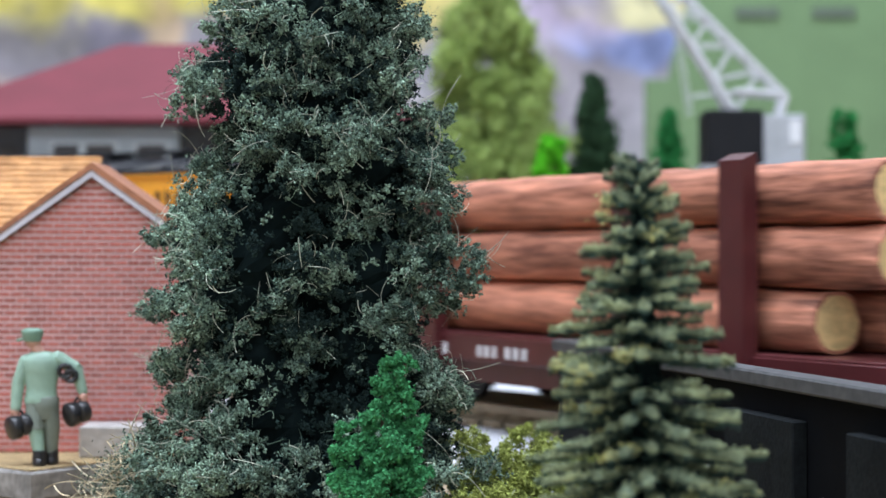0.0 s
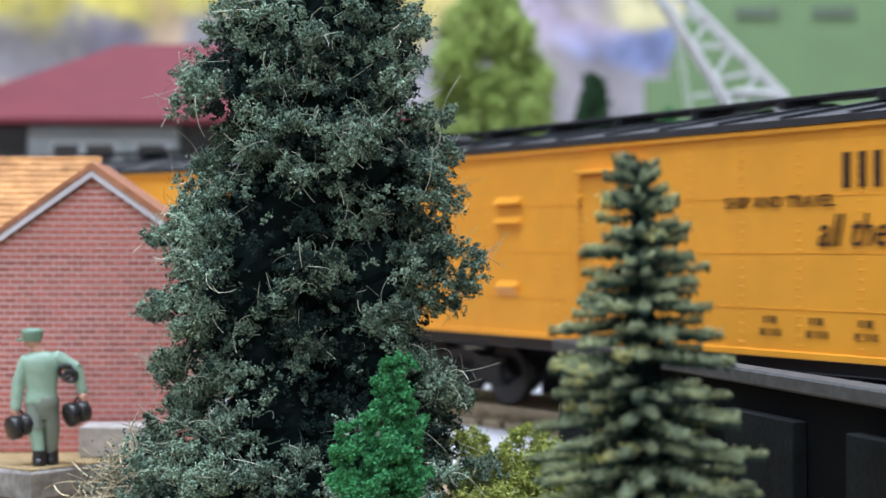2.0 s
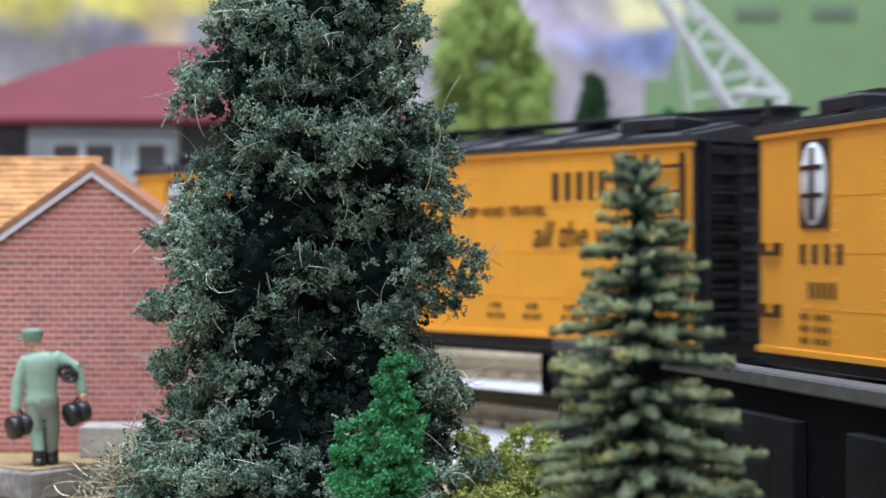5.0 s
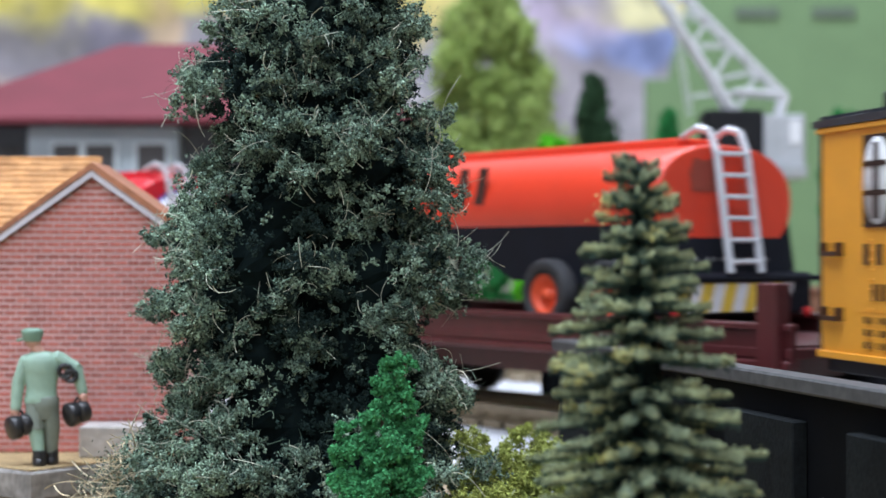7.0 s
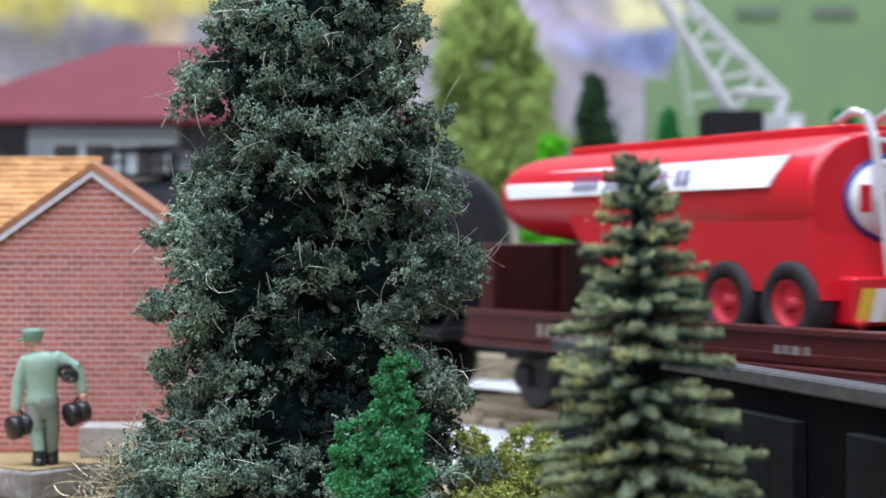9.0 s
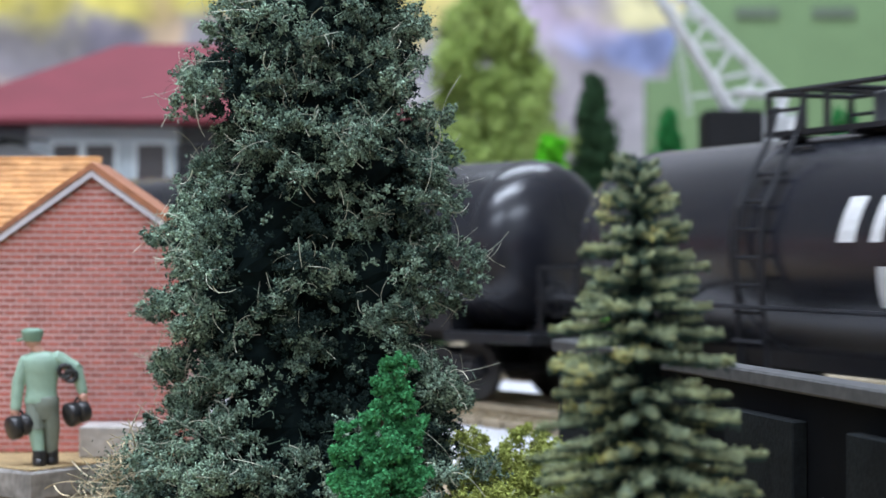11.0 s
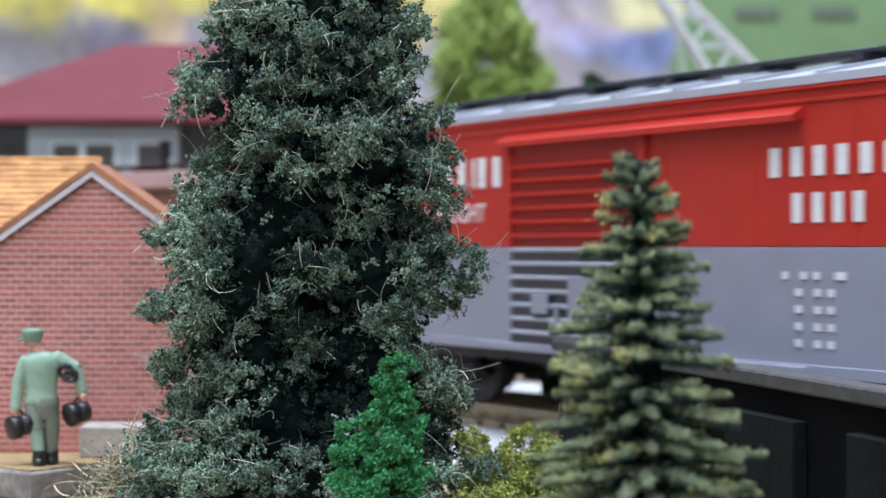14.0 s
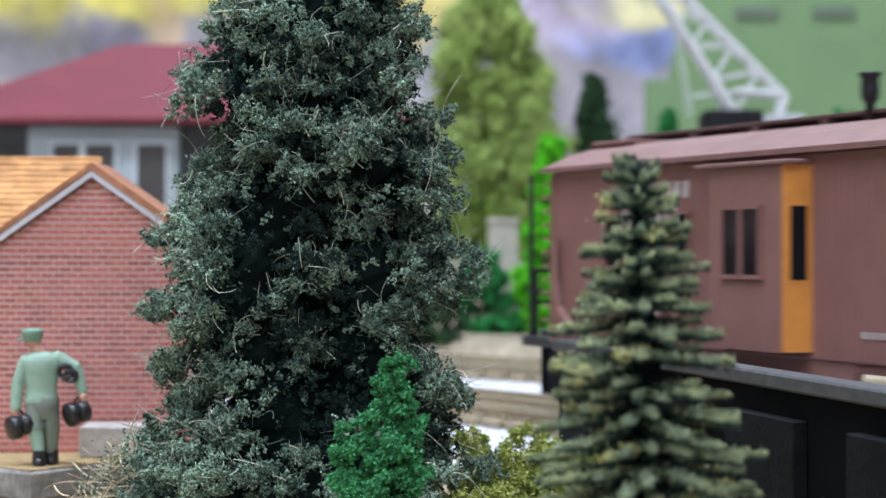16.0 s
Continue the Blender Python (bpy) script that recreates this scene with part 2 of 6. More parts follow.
def reefer(lead, tail, dark_ladder, windows):
    car = new_car("refrigerator_car", "yellow refrigerator car, black roof and ends" + (", dark ladder and door irons" if dark_ladder else ", yellow ladder"), "freight car", lead, tail, 88)
    half, w = 127.0, 31.0
    bm = bmesh.new()
    add_box(bm, -half + 1, half - 1, -w, w, SILL, EAVE, 0.4)
    part("body", bm, reefer_yellow, car)
    # sheathing seams along the side
    for i in range(4):
        z = 33 + 14 * i
        bm = bmesh.new()
        add_box(bm, -half + 18, half - 22, -w - 0.1, -w, z - 0.12, z + 0.12)
        part("seam", bm, reefer_yellow, car)
    bm = bmesh.new()
    add_box(bm, -half, half, -w - 0.9, -w + 0.5, EAVE - 1.4, EAVE + 0.2, 0.3)
    add_box(bm, -half, half, -w - 0.6, -w + 0.4, SILL - 0.4, SILL + 1.4, 0.2)
    part("side_trim", bm, reefer_yellow, car)
    bm = bmesh.new()
    xs = [-104, -92, -72, -54, -22, -6, 12, 30, 48, 66, 84, 99]
    pts = [(x, SILL + 3 + 2.35 * i) for x in xs for i in range(24)]
    rivets(bm, pts, -w)
    tagged(part("rivets", bm, reefer_yellow, car), kind="stuff")
    house_ends(car, half, w, SILL, EAVE, EAVE + 8.5, black_plastic, 10, "black ribbed end")
    # roof
    bm = bmesh.new()
    pts = [(-w - 1.2, EAVE + 0.2), (w + 1.2, EAVE + 0.2), (w + 1.2, EAVE + 2.0), (0, EAVE + 8.6), (-w - 1.2, EAVE + 2.0)]
    add_prism(bm, pts, "x", -half - 1, half + 1)
    roof = part("roof", bm, grey_roof, car, "black panelled roof")
    for i in range(13):
        bm = bmesh.new()
        x = -half + 3 + (2 * half - 6) * i / 12
        add_prism(bm, [(-w - 1, EAVE + 2.0), (0, EAVE + 8.6), (w + 1, EAVE + 2.0), (w + 1, EAVE + 2.9), (0, EAVE + 9.5), (-w - 1, EAVE + 2.9)], "x", x - 0.8, x + 0.8)
        part("roof_seam", bm, grey_roof, roof)
    roof_walk(car, half, EAVE + 10.4, black_plastic)
    for sx in (-1, 1):
        for sy in (-1, 1):
            bm = bmesh.new()
            add_box(bm, sx * 104 - 9, sx * 104 + 9, sy * 17 - 7, sy * 17 + 7, EAVE + 4, EAVE + 8.6, 0.8)
            add_box(bm, sx * 104 - 7, sx * 104 + 7, sy * 17 - 1, sy * 17 + 1, EAVE + 8, EAVE + 10)
            part("ice_hatch", bm, black_plastic, car)
    bm = bmesh.new()
    add_box(bm, half - 3, half + 4, -14, 2, EAVE + 6, EAVE + 8)
    add_rod(bm, (half + 2, -8, EAVE - 20), (half + 2, -8, EAVE + 13), 0.8)
    part("brake_staff", bm, black_plastic, car)
    brake_wheel(car, half + 4, 8, EAVE - 6, black_plastic)
    # ladders
    lm = mat("dark_ladder", (0.055, 0.022, 0.012), 0.5) if dark_ladder else reefer_yellow
    ladder("ladder", lm, car, half - 15, half - 2.5, -w - 2.0, SILL - 5, EAVE - 3, 8, 1.0, 1.0)
    ladder("end_ladder", black_plastic, car, -w + 2, -w + 14, half + 1.0, SILL, EAVE, 10, 1.0, 1.0, "end")
    ladder("end_ladder", black_plastic, car, w - 14, w - 2, -half - 2.0, SILL, EAVE, 10, 1.0, 1.0, "end")
    for z in (SILL + 9, SILL + 25):
        bm = bmesh.new()
        add_box(bm, -half + 3, -half + 11, -w - 1.6, -w - 0.8, z, z + 1.2)
        for x in (-half + 3.5, -half + 10.5):
            add_box(bm, x - 0.6, x + 0.6, -w - 1.6, -w, z, z + 3.4)
        part("grab_iron", bm, lm, car)
    # door: two narrow leaves under a short hood
    bm = bmesh.new()
    add_box(bm, -10.5, 13.0, -w - 0.7, -w, SILL + 2, EAVE - 9, 0.3)
    add_box(bm, 1.0, 1.7, -w - 0.95, -w, SILL + 2, EAVE - 9)
    door = part("door", bm, reefer_yellow, car)
    bm = bmesh.new()
    add_box(bm, -12, 14.5, -w - 2.2, -w, EAVE - 8.6, EAVE - 7.3, 0.3)
    part("door_hood", bm, reefer_yellow, car)
    hm = mat("door_iron", (0.07, 0.03, 0.02), 0.5) if dark_ladder else reefer_yellow
    bm = bmesh.new()
    add_rod(bm, (3.4, -w - 1.6, SILL + 2), (3.4, -w - 1.6, EAVE - 10), 0.6)
    for z in (SILL + 7, SILL + 19, SILL + 32, EAVE - 13):
        add_box(bm, 2.2, 4.6, -w - 1.9, -w - 0.5, z - 0.8, z + 0.8)
    add_rod(bm, (-4, -w - 1.9, SILL + 14.6), (3.4, -w - 2.0, SILL + 15), 0.8)
    part("door_bar", bm, hm, door)
    for x in (-11.5, 14.0):
        bm = bmesh.new()
        rivets(bm, [(x, SILL + 3 + 1.9 * i) for i in range(25)], -w - 0.3, 0.5)
        part("hinge_strip", bm, reefer_yellow, door)
        for z in (SILL + 5, SILL + 26, EAVE - 15):
            bm = bmesh.new()
            add_box(bm, x - 1.8, x + 1.8, -w - 1.3, -w, z - 0.7, z + 0.7, 0.25)
            add_rod(bm, (x, -w - 1.1, z - 1.8), (x, -w - 1.1, z + 1.8), 0.75, 8)
            part("hinge", bm, hm, door)
    for x in (-44,) if not windows else ():
        for z in (EAVE - 16, EAVE - 22):
            bm = bmesh.new()
            add_prism(bm, [(-w - 1.6, z), (-w, z + 2.2), (-w, z - 0.6)], "x", x - 6, x + 6)
            part("louvre", bm, reefer_yellow, car)
        bm = bmesh.new()
        add_prism(bm, [(-w - 1.6, SILL + 15), (-w, SILL + 17), (-w, SILL + 12)], "x", x - 5, x + 5)
        part("louvre", bm, reefer_yellow, car)
    if windows:
        bm = bmesh.new()
        add_box(bm, -45, -36, -w - 0.5, -w + 0.2, EAVE - 20.5, EAVE - 8.5, 0.2)
        part("vent_panel", bm, dark_glass, car, "dark vent opening")
        bm = bmesh.new()
        add_box(bm, -39, -32, -w - 0.5, -w + 0.2, SILL + 8, SILL + 15.5, 0.2)
        part("vent_panel", bm, dark_glass, car, "dark vent opening")
    # herald: an upright oval with a cross, on a dark square
    bm = bmesh.new()
    add_box(bm, -106.5, -94, -w - 0.5, -w + 0.1, EAVE - 25, EAVE - 3)
    herald = part("herald", bm, ink, car, "white oval cross emblem on dark square")
    bm = bmesh.new()
    add_lathe(bm, [(0, 0), (1, 0), (1, 0.12), (0, 0.12)], 32, Matrix())
    for v in bm.verts:
        v.co = Vector((v.co.x * 5.5, v.co.y * 10.4, v.co.z * 3))
    o = part("oval", bm, white_ink, herald)
    o.matrix_local = side(-100.2, -w - 0.5, EAVE - 14)
    bm = bmesh.new()
    add_box(bm, -101.2, -99.2, -w - 1.15, -w - 0.8, EAVE - 23, EAVE - 5)
    for z in (EAVE - 10.5, EAVE - 17.5):
        add_box(bm, -104.8, -95.6, -w - 1.15, -w - 0.8, z, z + 1.2)
    part("cross", bm, ink, herald)
    # lettering
    letter_bars([3.6, 3.6, 3.6, 3.6], 5, 1.7, ink, car, side(-97, -w - 0.2, EAVE - 34))
    letter_bars([2, 2, 2, 2, 2], 4, 0.6, ink, car, side(-97, -w - 0.2, EAVE - 42.5))
    for k in range(3):
        letter_bars([2.2, 1.4, -1, 2.0, 2.0, 1.6], 1.6, 0.5, ink, car, side(-100, -w - 0.2, SILL + 3 + 3.0 * k), name="small_print")
    writing("SHIP AND TRAVEL", 4.2, ink, car, side(60, -w - 0.35, EAVE - 19.8))
    letter_bars([3.6, 3.4, 3.4, 2.8, 3.4, -0.6, 3.6, 3.4], 8.5, 0.8, ink, car, side(94, -w - 0.2, EAVE - 15.5))
    writing("all the way", 11.5, ink, car, side(89, -w - 0.35, EAVE - 29.5), 0.3, 0.70)
    for x in (58, 72, 86, 98):
        letter_bars([2.2, 1.4, 1.8], 1.8, 0.6, ink, car, side(x, -w - 0.2, SILL + 5), name="small_print")
        letter_bars([1.4, 2.6], 1.8, 0.6, ink, car, side(x, -w - 0.2, SILL + 8.2), name="small_print")
    # frame
    bm = bmesh.new()
    add_box(bm, -half, half, -w + 2, w - 2, SILL - 4, SILL, 0.3)
    add_box(bm, -half + 8, half - 8, -8, 8, SILL - 8, SILL - 4)
    add_box(bm, -22, 24, -w + 4, -w + 7, SILL - 7, SILL - 3)
    part("underframe", bm, black_plastic, car, "black underframe")
    for x in (-88, 88):
        bogie(car, x, 88)
    for sgn in (-1, 1):
        coupler(car, sgn * half, sgn)
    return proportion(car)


def log_car(lead, tail):
    car = new_car("log_car", "maroon flat car with tall stakes carrying brown logs", "freight car", lead, tail, 88)
    half, w = 124.0, 30.0
    bm = bmesh.new()
    add_box(bm, -half, half, -w, w, 15.5, 21, 0.4)
    add_box(bm, -half, half, -w - 0.8, -w + 1.4, 12, 20.2, 0.3)
    add_box(bm, -half, half, w - 1.4, w + 0.8, 12, 20.2, 0.3)
    add_prism(bm, [(-70, 12), (70, 12), (50, 5), (-50, 5)], "y", -w + 3, -w + 5)
    part("deck", bm, maroon, car)
    for x in (-98, -62, 25, 63):
        for sgn in (-1, 1):
            bm = bmesh.new()
            y = sgn * (w + 1.2)
            add_prism(bm, [(y - 2.0, 10), (y + 2.0, 10), (y + 2.0, 71), (y - 1.5 * sgn, 73), (y - 2.0, 71)] if sgn > 0 else [(y - 2.0, 10), (y + 2.0, 10), (y + 2.0, 71), (y + 1.5, 73), (y - 2.0, 71)], "x", x - 4, x + 4)
            part("stake", bm, maroon, car)
    letter_bars([2.4, 3, 2.4, -2, 3, 3, 3], 3.6, 0.8, white_ink, car, side(-28, -w - 0.9, 13.6), name="letter_bar")
    letter_bars([2.4, 3, 2.4, 2, 3], 3.6, 0.8, white_ink, car, side(-62, -w - 0.9, 13.6), name="letter_bar")
    for x in (-88, 88):
        bogie(car, x, 88)
    for sgn in (-1, 1):
        coupler(car, sgn * half, sgn)
    # logs: one thing each, lying on the deck between the stakes
    rnd = random.Random(5)
    rows = [(-24, 29.2, 100), (-6, 29.2, 108), (12, 29.2, 98), (-24.5, 46, 122), (-6, 46, 117), (12.5, 46, 124), (-24, 62.4, 121), (-6, 62.4, 126), (12, 62.4, 118)]
    for i, (y, z, x1) in enumerate(rows):
        r = 8.1 + rnd.uniform(-0.2, 0.3)
        x0 = -149 + rnd.uniform(-3, 4) + (30 if i > 5 else 0)
        bm = bmesh.new()
        n, seg = 28, 40
        rings = []
        for k in range(seg + 1):
            x = x0 + (x1 - x0) * k / seg
            ring = []
            for j in range(n):
                a = 2 * math.pi * j / n
                d = noise.noise(Vector((x * 0.045 + i * 7, math.cos(a) * 2.6, math.sin(a) * 2.6))) * 0.75
                d += noise.noise(Vector((x * 0.12 + i * 17, math.cos(a) * 7, math.sin(a) * 7))) * 0.45
                rr = r + d
                ring.append(bm.verts.new(Vector((x, y + rr * math.cos(a), z + rr * math.sin(a))) * MM))
            rings.append(ring)
        for a, b in zip(rings, rings[1:]):
            for j in range(n):
                f = bm.faces.new((a[j], a[(j + 1) % n], b[(j + 1) % n], b[j]))
                f.smooth = True
        for ring, flip in ((rings[0], 1), (rings[-1], -1)):
            c = [bm.verts.new(Vector((v.co.x + 0.0002 * -flip, y * MM + (v.co.y - y * MM) * 0.88, z * MM + (v.co.z - z * MM) * 0.88))) for v in ring]
            for j in range(n):
                bm.faces.new((ring[j], ring[(j + 1) % n], c[(j + 1) % n], c[j]))
            f = bm.faces.new(c)
            f.material_index = 1
        bmesh.ops.recalc_face_normals(bm, faces=bm.faces[:])
        log = link("log", bm, [bark, log_end])
        tagged(log, "brown rough-barked log with pale cut ends, on the flat car", "log", "logs on the flat car")
        mid, rc = [t for t in TRAIN if t[0] is car][0][1:]
        log.matrix_world = car_pose(mid, rc)
        TRAIN.append((log, mid, rc))
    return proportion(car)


def flat_car(lead, tail, pivot, half, bulkhead):
    car = new_car("flat_car", "maroon flat car with low side rails carrying a tank trailer", "freight car", lead, tail, pivot)
    w = 30.0
    bm = bmesh.new()
    add_box(bm, -half, half, -w, w, 15, 18, 0.4)
    deck = part("deck", bm, maroon, car)
    for i in range(int(half / 4)):
        x = -half + 4 + i * 8
        bm = bmesh.new()
        add_box(bm, x - 3.6, x + 3.6, -w + 4, w - 4, 18, 18.6)
        part("plank", bm, maroon, deck)
    for sgn in (-1, 1):
        bm = bmesh.new()
        y = sgn * (w - 1)
        add_box(bm, -half, half, y - 1.6, y + 1.6, 22.4, 24.4, 0.4)
        add_box(bm, -half, half, y - 0.7, y + 0.7, 14, 23)
        add_box(bm, -half, half, y - 2.0, y + 2.0, 12.4, 14.6, 0.4)
        part("side_rail", bm, maroon, car)
    bm = bmesh.new()
    add_prism(bm, [(-half + 55, 13), (half - 55, 13), (half - 75, 4), (-half + 75, 4)], "y", -12, -9)
    add_prism(bm, [(-half + 55, 13), (half - 55, 13), (half - 75, 4), (-half + 75, 4)], "y", 9, 12)
    add_box(bm, -half + 20, half - 20, -9, 9, 8, 15)
    part("underframe", bm, maroon, car)
    if not bulkhead:
        bm = bmesh.new()
        add_box(bm, half - 8, half - 2, -w - 2.6, -w + 2.4, 8, 35, 0.4)
        part("stake", bm, maroon, car)
    if bulkhead:
        bm = bmesh.new()
        add_box(bm, -half + 1, -half + 4, -w + 4, w - 4, 18, 46, 0.5)
        head = part("bulkhead", bm, maroon, car)
        for y in (-w + 6, 0, w - 6):
            bm = bmesh.new()
            add_box(bm, -half + 4, -half + 6.5, y - 1.5, y + 1.5, 18, 46, 0.3)
            part("post", bm, maroon, head)
    letter_bars([3, 3, 3, -1, 3, 3, 3], 4.0, 0.9, mat("faded_ink", (0.35, 0.3, 0.28), 0.6), car, side(-half * 0.45, -w - 0.25, 16.8))
    letter_bars([2, 2, 3, 2], 2.2, 0.8, mat("faded_ink", (0.35, 0.3, 0.28), 0.6), car, side(half * 0.5, -w - 0.25, 17.4), name="small_print")
    # the deck and all on it sit this much above the bogies
    for ch in car.children:
        ch.location.z += 4.0 * MM
    for x in (-pivot, pivot):
        bogie(car, x, pivot)
    for sgn in (-1, 1):
        coupler(car, sgn * half, sgn)
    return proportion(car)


def oval(a, b, n=40, cz=0.0):
    return [(a * math.copysign(abs(math.cos(t)) ** 0.86, math.cos(t)), cz + b * math.copysign(abs(math.sin(t)) ** 0.86, math.sin(t))) for t in (2 * math.pi * i / n for i in range(n))]


def oval_shell(bm, rings, mi=0):
    """rings: (x, outline of (y, z)); closed at both ends."""
    made = [[bm.verts.new(Vector((x, y, z)) * MM) for y, z in pts] for x, pts in rings]
    n = len(made[0])
    fs = []
    for a, b in zip(made, made[1:]):
        for i in range(n):
            f = bm.faces.new((a[i], a[(i + 1) % n], b[(i + 1) % n], b[i]))
            f.smooth = True
            fs.append(f)
    fs += [bm.faces.new(made[0]), bm.faces.new(made[-1])]
    for f in fs:
        f.material_index = mi
    bmesh.ops.recalc_face_normals(bm, faces=fs)


def trailer_wheel(parent, x, y, r, hub):
    bm = bmesh.new()
    m = at(x, y, 22.6 + r) @ Matrix.Rotation(math.pi / 2, 4, "X")
    add_lathe(bm, [(r * 0.56, -3.8), (r * 0.92, -3.8), (r, -2.8), (r, 2.8), (r * 0.95, 3.4), (r * 0.88, 3.8), (r * 0.60, 3.6), (r * 0.56, -3.8)], 32, m)
    w = part("tyre", bm, rubber, parent)
    bm = bmesh.new()
    add_lathe(bm, [(0, 2.6), (1.8, 2.6), (2.2, 1.2), (r * 0.40, 1.0), (r * 0.48, 2.8), (r * 0.58, 3.2), (r * 0.60, -3), (0, -3)], 24, m)
    for i in range(5):
        a = 2 * math.pi * i / 5
        add_rod(bm, (x + 3 * math.cos(a), y - 0.6, 22.6 + r + 3 * math.sin(a)), (x + 3 * math.cos(a), y - 2.0, 22.6 + r + 3 * math.sin(a)), 0.7, 6)
    part("wheel_rim", bm, hub, w)


def tank_trailer(car, x0, x1, red):
    """A tank semi-trailer on the flat car: x0 its nose, x1 its tail (leading end of the car)."""
    mid, rc = [t for t in TRAIN if t[0] is car][0][1:]
    body, hub = (tank_red, hub_red) if red else (tank_orange, hub_orange)
    tr = thing("tank_trailer", car_pose(mid, rc), ("bright red tank trailer with white side band on a flat car" if red else "orange tank trailer with black skirt on a flat car"), "tank trailer", "tank trailers on flat cars")
    TRAIN.insert(0, (tr, mid, rc))
    zc, a, b = (61.5, 30.5, 17.5) if red else (62.0, 28.5, 17.3)
    bm = bmesh.new()
    rings = []
    for x, k in ((x0, 0.80), (x0 + 1.5, 0.9), (x0 + 5, 0.985), (x0 + 9, 1.0), (x1 - 35, 1.0), (x1 - 3, 1.0), (x1 - 1.2, 0.985), (x1, 0.95)):
        f = 1.0 - 0.2 * min(1.0, max(0.0, (x1 - 35 - x) / (x1 - x0 - 50))) if red else 1.0
        rings.append((x, oval(a * k, b * k * f, 40, zc + b * (1 - f))))
    oval_shell(bm, rings)
    add_box(bm, x0 + 14, x1 - 12, -9, 9, zc + b - 2, zc + b + 2.2, 0.6)
    part("tank", bm, body, tr)
    bm = bmesh.new()
    zb = 38 if not red else 30
    skirt = body if red else skirt_black
    top = zc - 4 if red else zc - 5.5
    low = zb + (11 if red else 3)
    wide = a - 1.2 if red else a - 1.5
    if red:
        outline = [(x0 + 44, top + 1), (x1 - 1, top), (x1 + 3, zb + 5), (x1 - 50, zb + 9), (x0 + 70, 42), (x0 + 50, 51)]
    else:
        outline = [(x0 + 8, top), (x1 - 1, top), (x1 + 3, zb - 2), (x1 - 70, zb), (x1 - 86, low + 4), (x0 + 60, low + 6), (x0 + 12, 49)]
    add_prism(bm, outline, "y", -wide, wide)
    part("skirt", bm, skirt, tr, "red skirt" if red else "black skirt")
    # rear: bumper with chevrons, ladder, plates
    bm = bmesh.new()
    add_box(bm, x1 - 6, x1 + 7, -a + (8 if red else -1), a + 1, 28.5, 41, 0.8)
    if not red:
        add_box(bm, x1 - 4, x1 + 8.5, -a - 3, a + 3, 38.4, 40.2, 0.4)
    bumper = part("bumper", bm, skirt, tr)
    near = -a + (9 if red else 1)
    for i in range(int((a - 7 - near) / 4.6)):
        y = near + i * 4.6
        bm = bmesh.new()
        add_prism(bm, [(y, 29.5), (y + 4.4, 29.5), (y + 7.0, 38.0), (y + 2.6, 38.0)], "x", x1 + 7.0, x1 + 7.25)
        part("chevron", bm, white_paint if i % 2 else chevron_yellow, bumper)
    writing("FLAMMABLE", 6.0, white_ink, tr, front(x1 + (0.9 if red else 1.2), 0, 41.5 if red else 41.2), 0, 1.0)
    bm = bmesh.new()
    add_box(bm, x1 - 2, x1 + 0.8, -a + 1, a - 1, 40, 47, 0.5)
    part("name_plate", bm, skirt, tr)
    for y in (-a + (8.5 if red else -0.5), a + 0.5):
        bm = bmesh.new()
        add_lathe(bm, [(0, 1.4), (1.4, 1.0), (1.8, 0), (0, 0)], 12, at(x1 + 7, y - math.copysign(2, y), 29) @ ALONG_X)
        part("tail_light", bm, mat("tail_light_red", (0.5, 0.02, 0.02), 0.25), bumper)
    bm = bmesh.new()
    lad = [(x1 - 12, zc + b + 2.5), (x1 - 6, zc + b + 5), (x1 - 0.5, zc + b + 3.6), (x1 + 2.5, zc + b - 3), (x1 + 8.5, 41)]
    off = -5.0 if red else 0.0
    for y in (off - 6.2, off + 6.2):
        for p, q in zip(lad, lad[1:]):
            add_rod(bm, (p[0], y, p[1]), (q[0], y, q[1]), 1.15, 8)
    for k in range(6):
        t = k / 5.5
        x, z = lad[3][0] + (lad[4][0] - lad[3][0]) * t, lad[3][1] + (lad[4][1] - lad[3][1]) * t
        add_rod(bm, (x, off - 6.2, z), (x, off + 6.2, z), 0.8, 6)
    part("ladder", bm, silver, tr, "silver ladder")
    # emblem on the tail
    if red:
        bm = bmesh.new()
        add_lathe(bm, [(0, 0.6), (1, 0.6), (1, 0), (0, 0)], 40)
        for v in bm.verts:
            v.co = Vector((v.co.x * 19.5, v.co.y * 12.4, v.co.z))
        e = part("emblem", bm, mat("emblem_blue", (0.03, 0.04, 0.25), 0.4), tr, "white oval emblem with blue rim")
        e.matrix_local = front(x1 - 0.1, 0, zc - 0.5)
        bm = bmesh.new()
        add_lathe(bm, [(0, 0.9), (1, 0.9), (1, 0.5), (0, 0.5)], 40)
        for v in bm.verts:
            v.co = Vector((v.co.x * 18.0, v.co.y * 10.9, v.co.z))
        part("emblem_field", bm, white_paint, e)
        lb = letter_bars([6.4, 6, 6, 6.4], 7, 1.6, body, tr, front(x1 + 0.95, 0, zc - 4), 0)
        bm = bmesh.new()
        add_prism(bm, [(x0 + 12, zc + 2.6), (x1 - 16, zc + 2.6), (x1 - 12, zc + 11), (x0 + 12, zc + 11), (x0 + 8, zc + 6.6)], "y", -a - 0.2, -a * 0.6)
        for v in bm.verts:
            zz = (v.co.z / MM - zc) / b
            edge = a * (max(0.0, 1 - abs(zz) ** 2.326)) ** (1 / 2.326)
            if v.co.y / MM < -a * 0.8:
                v.co.y = -(edge + 1.3) * MM
        part("side_band", bm, white_paint, tr, "white lettered side band")
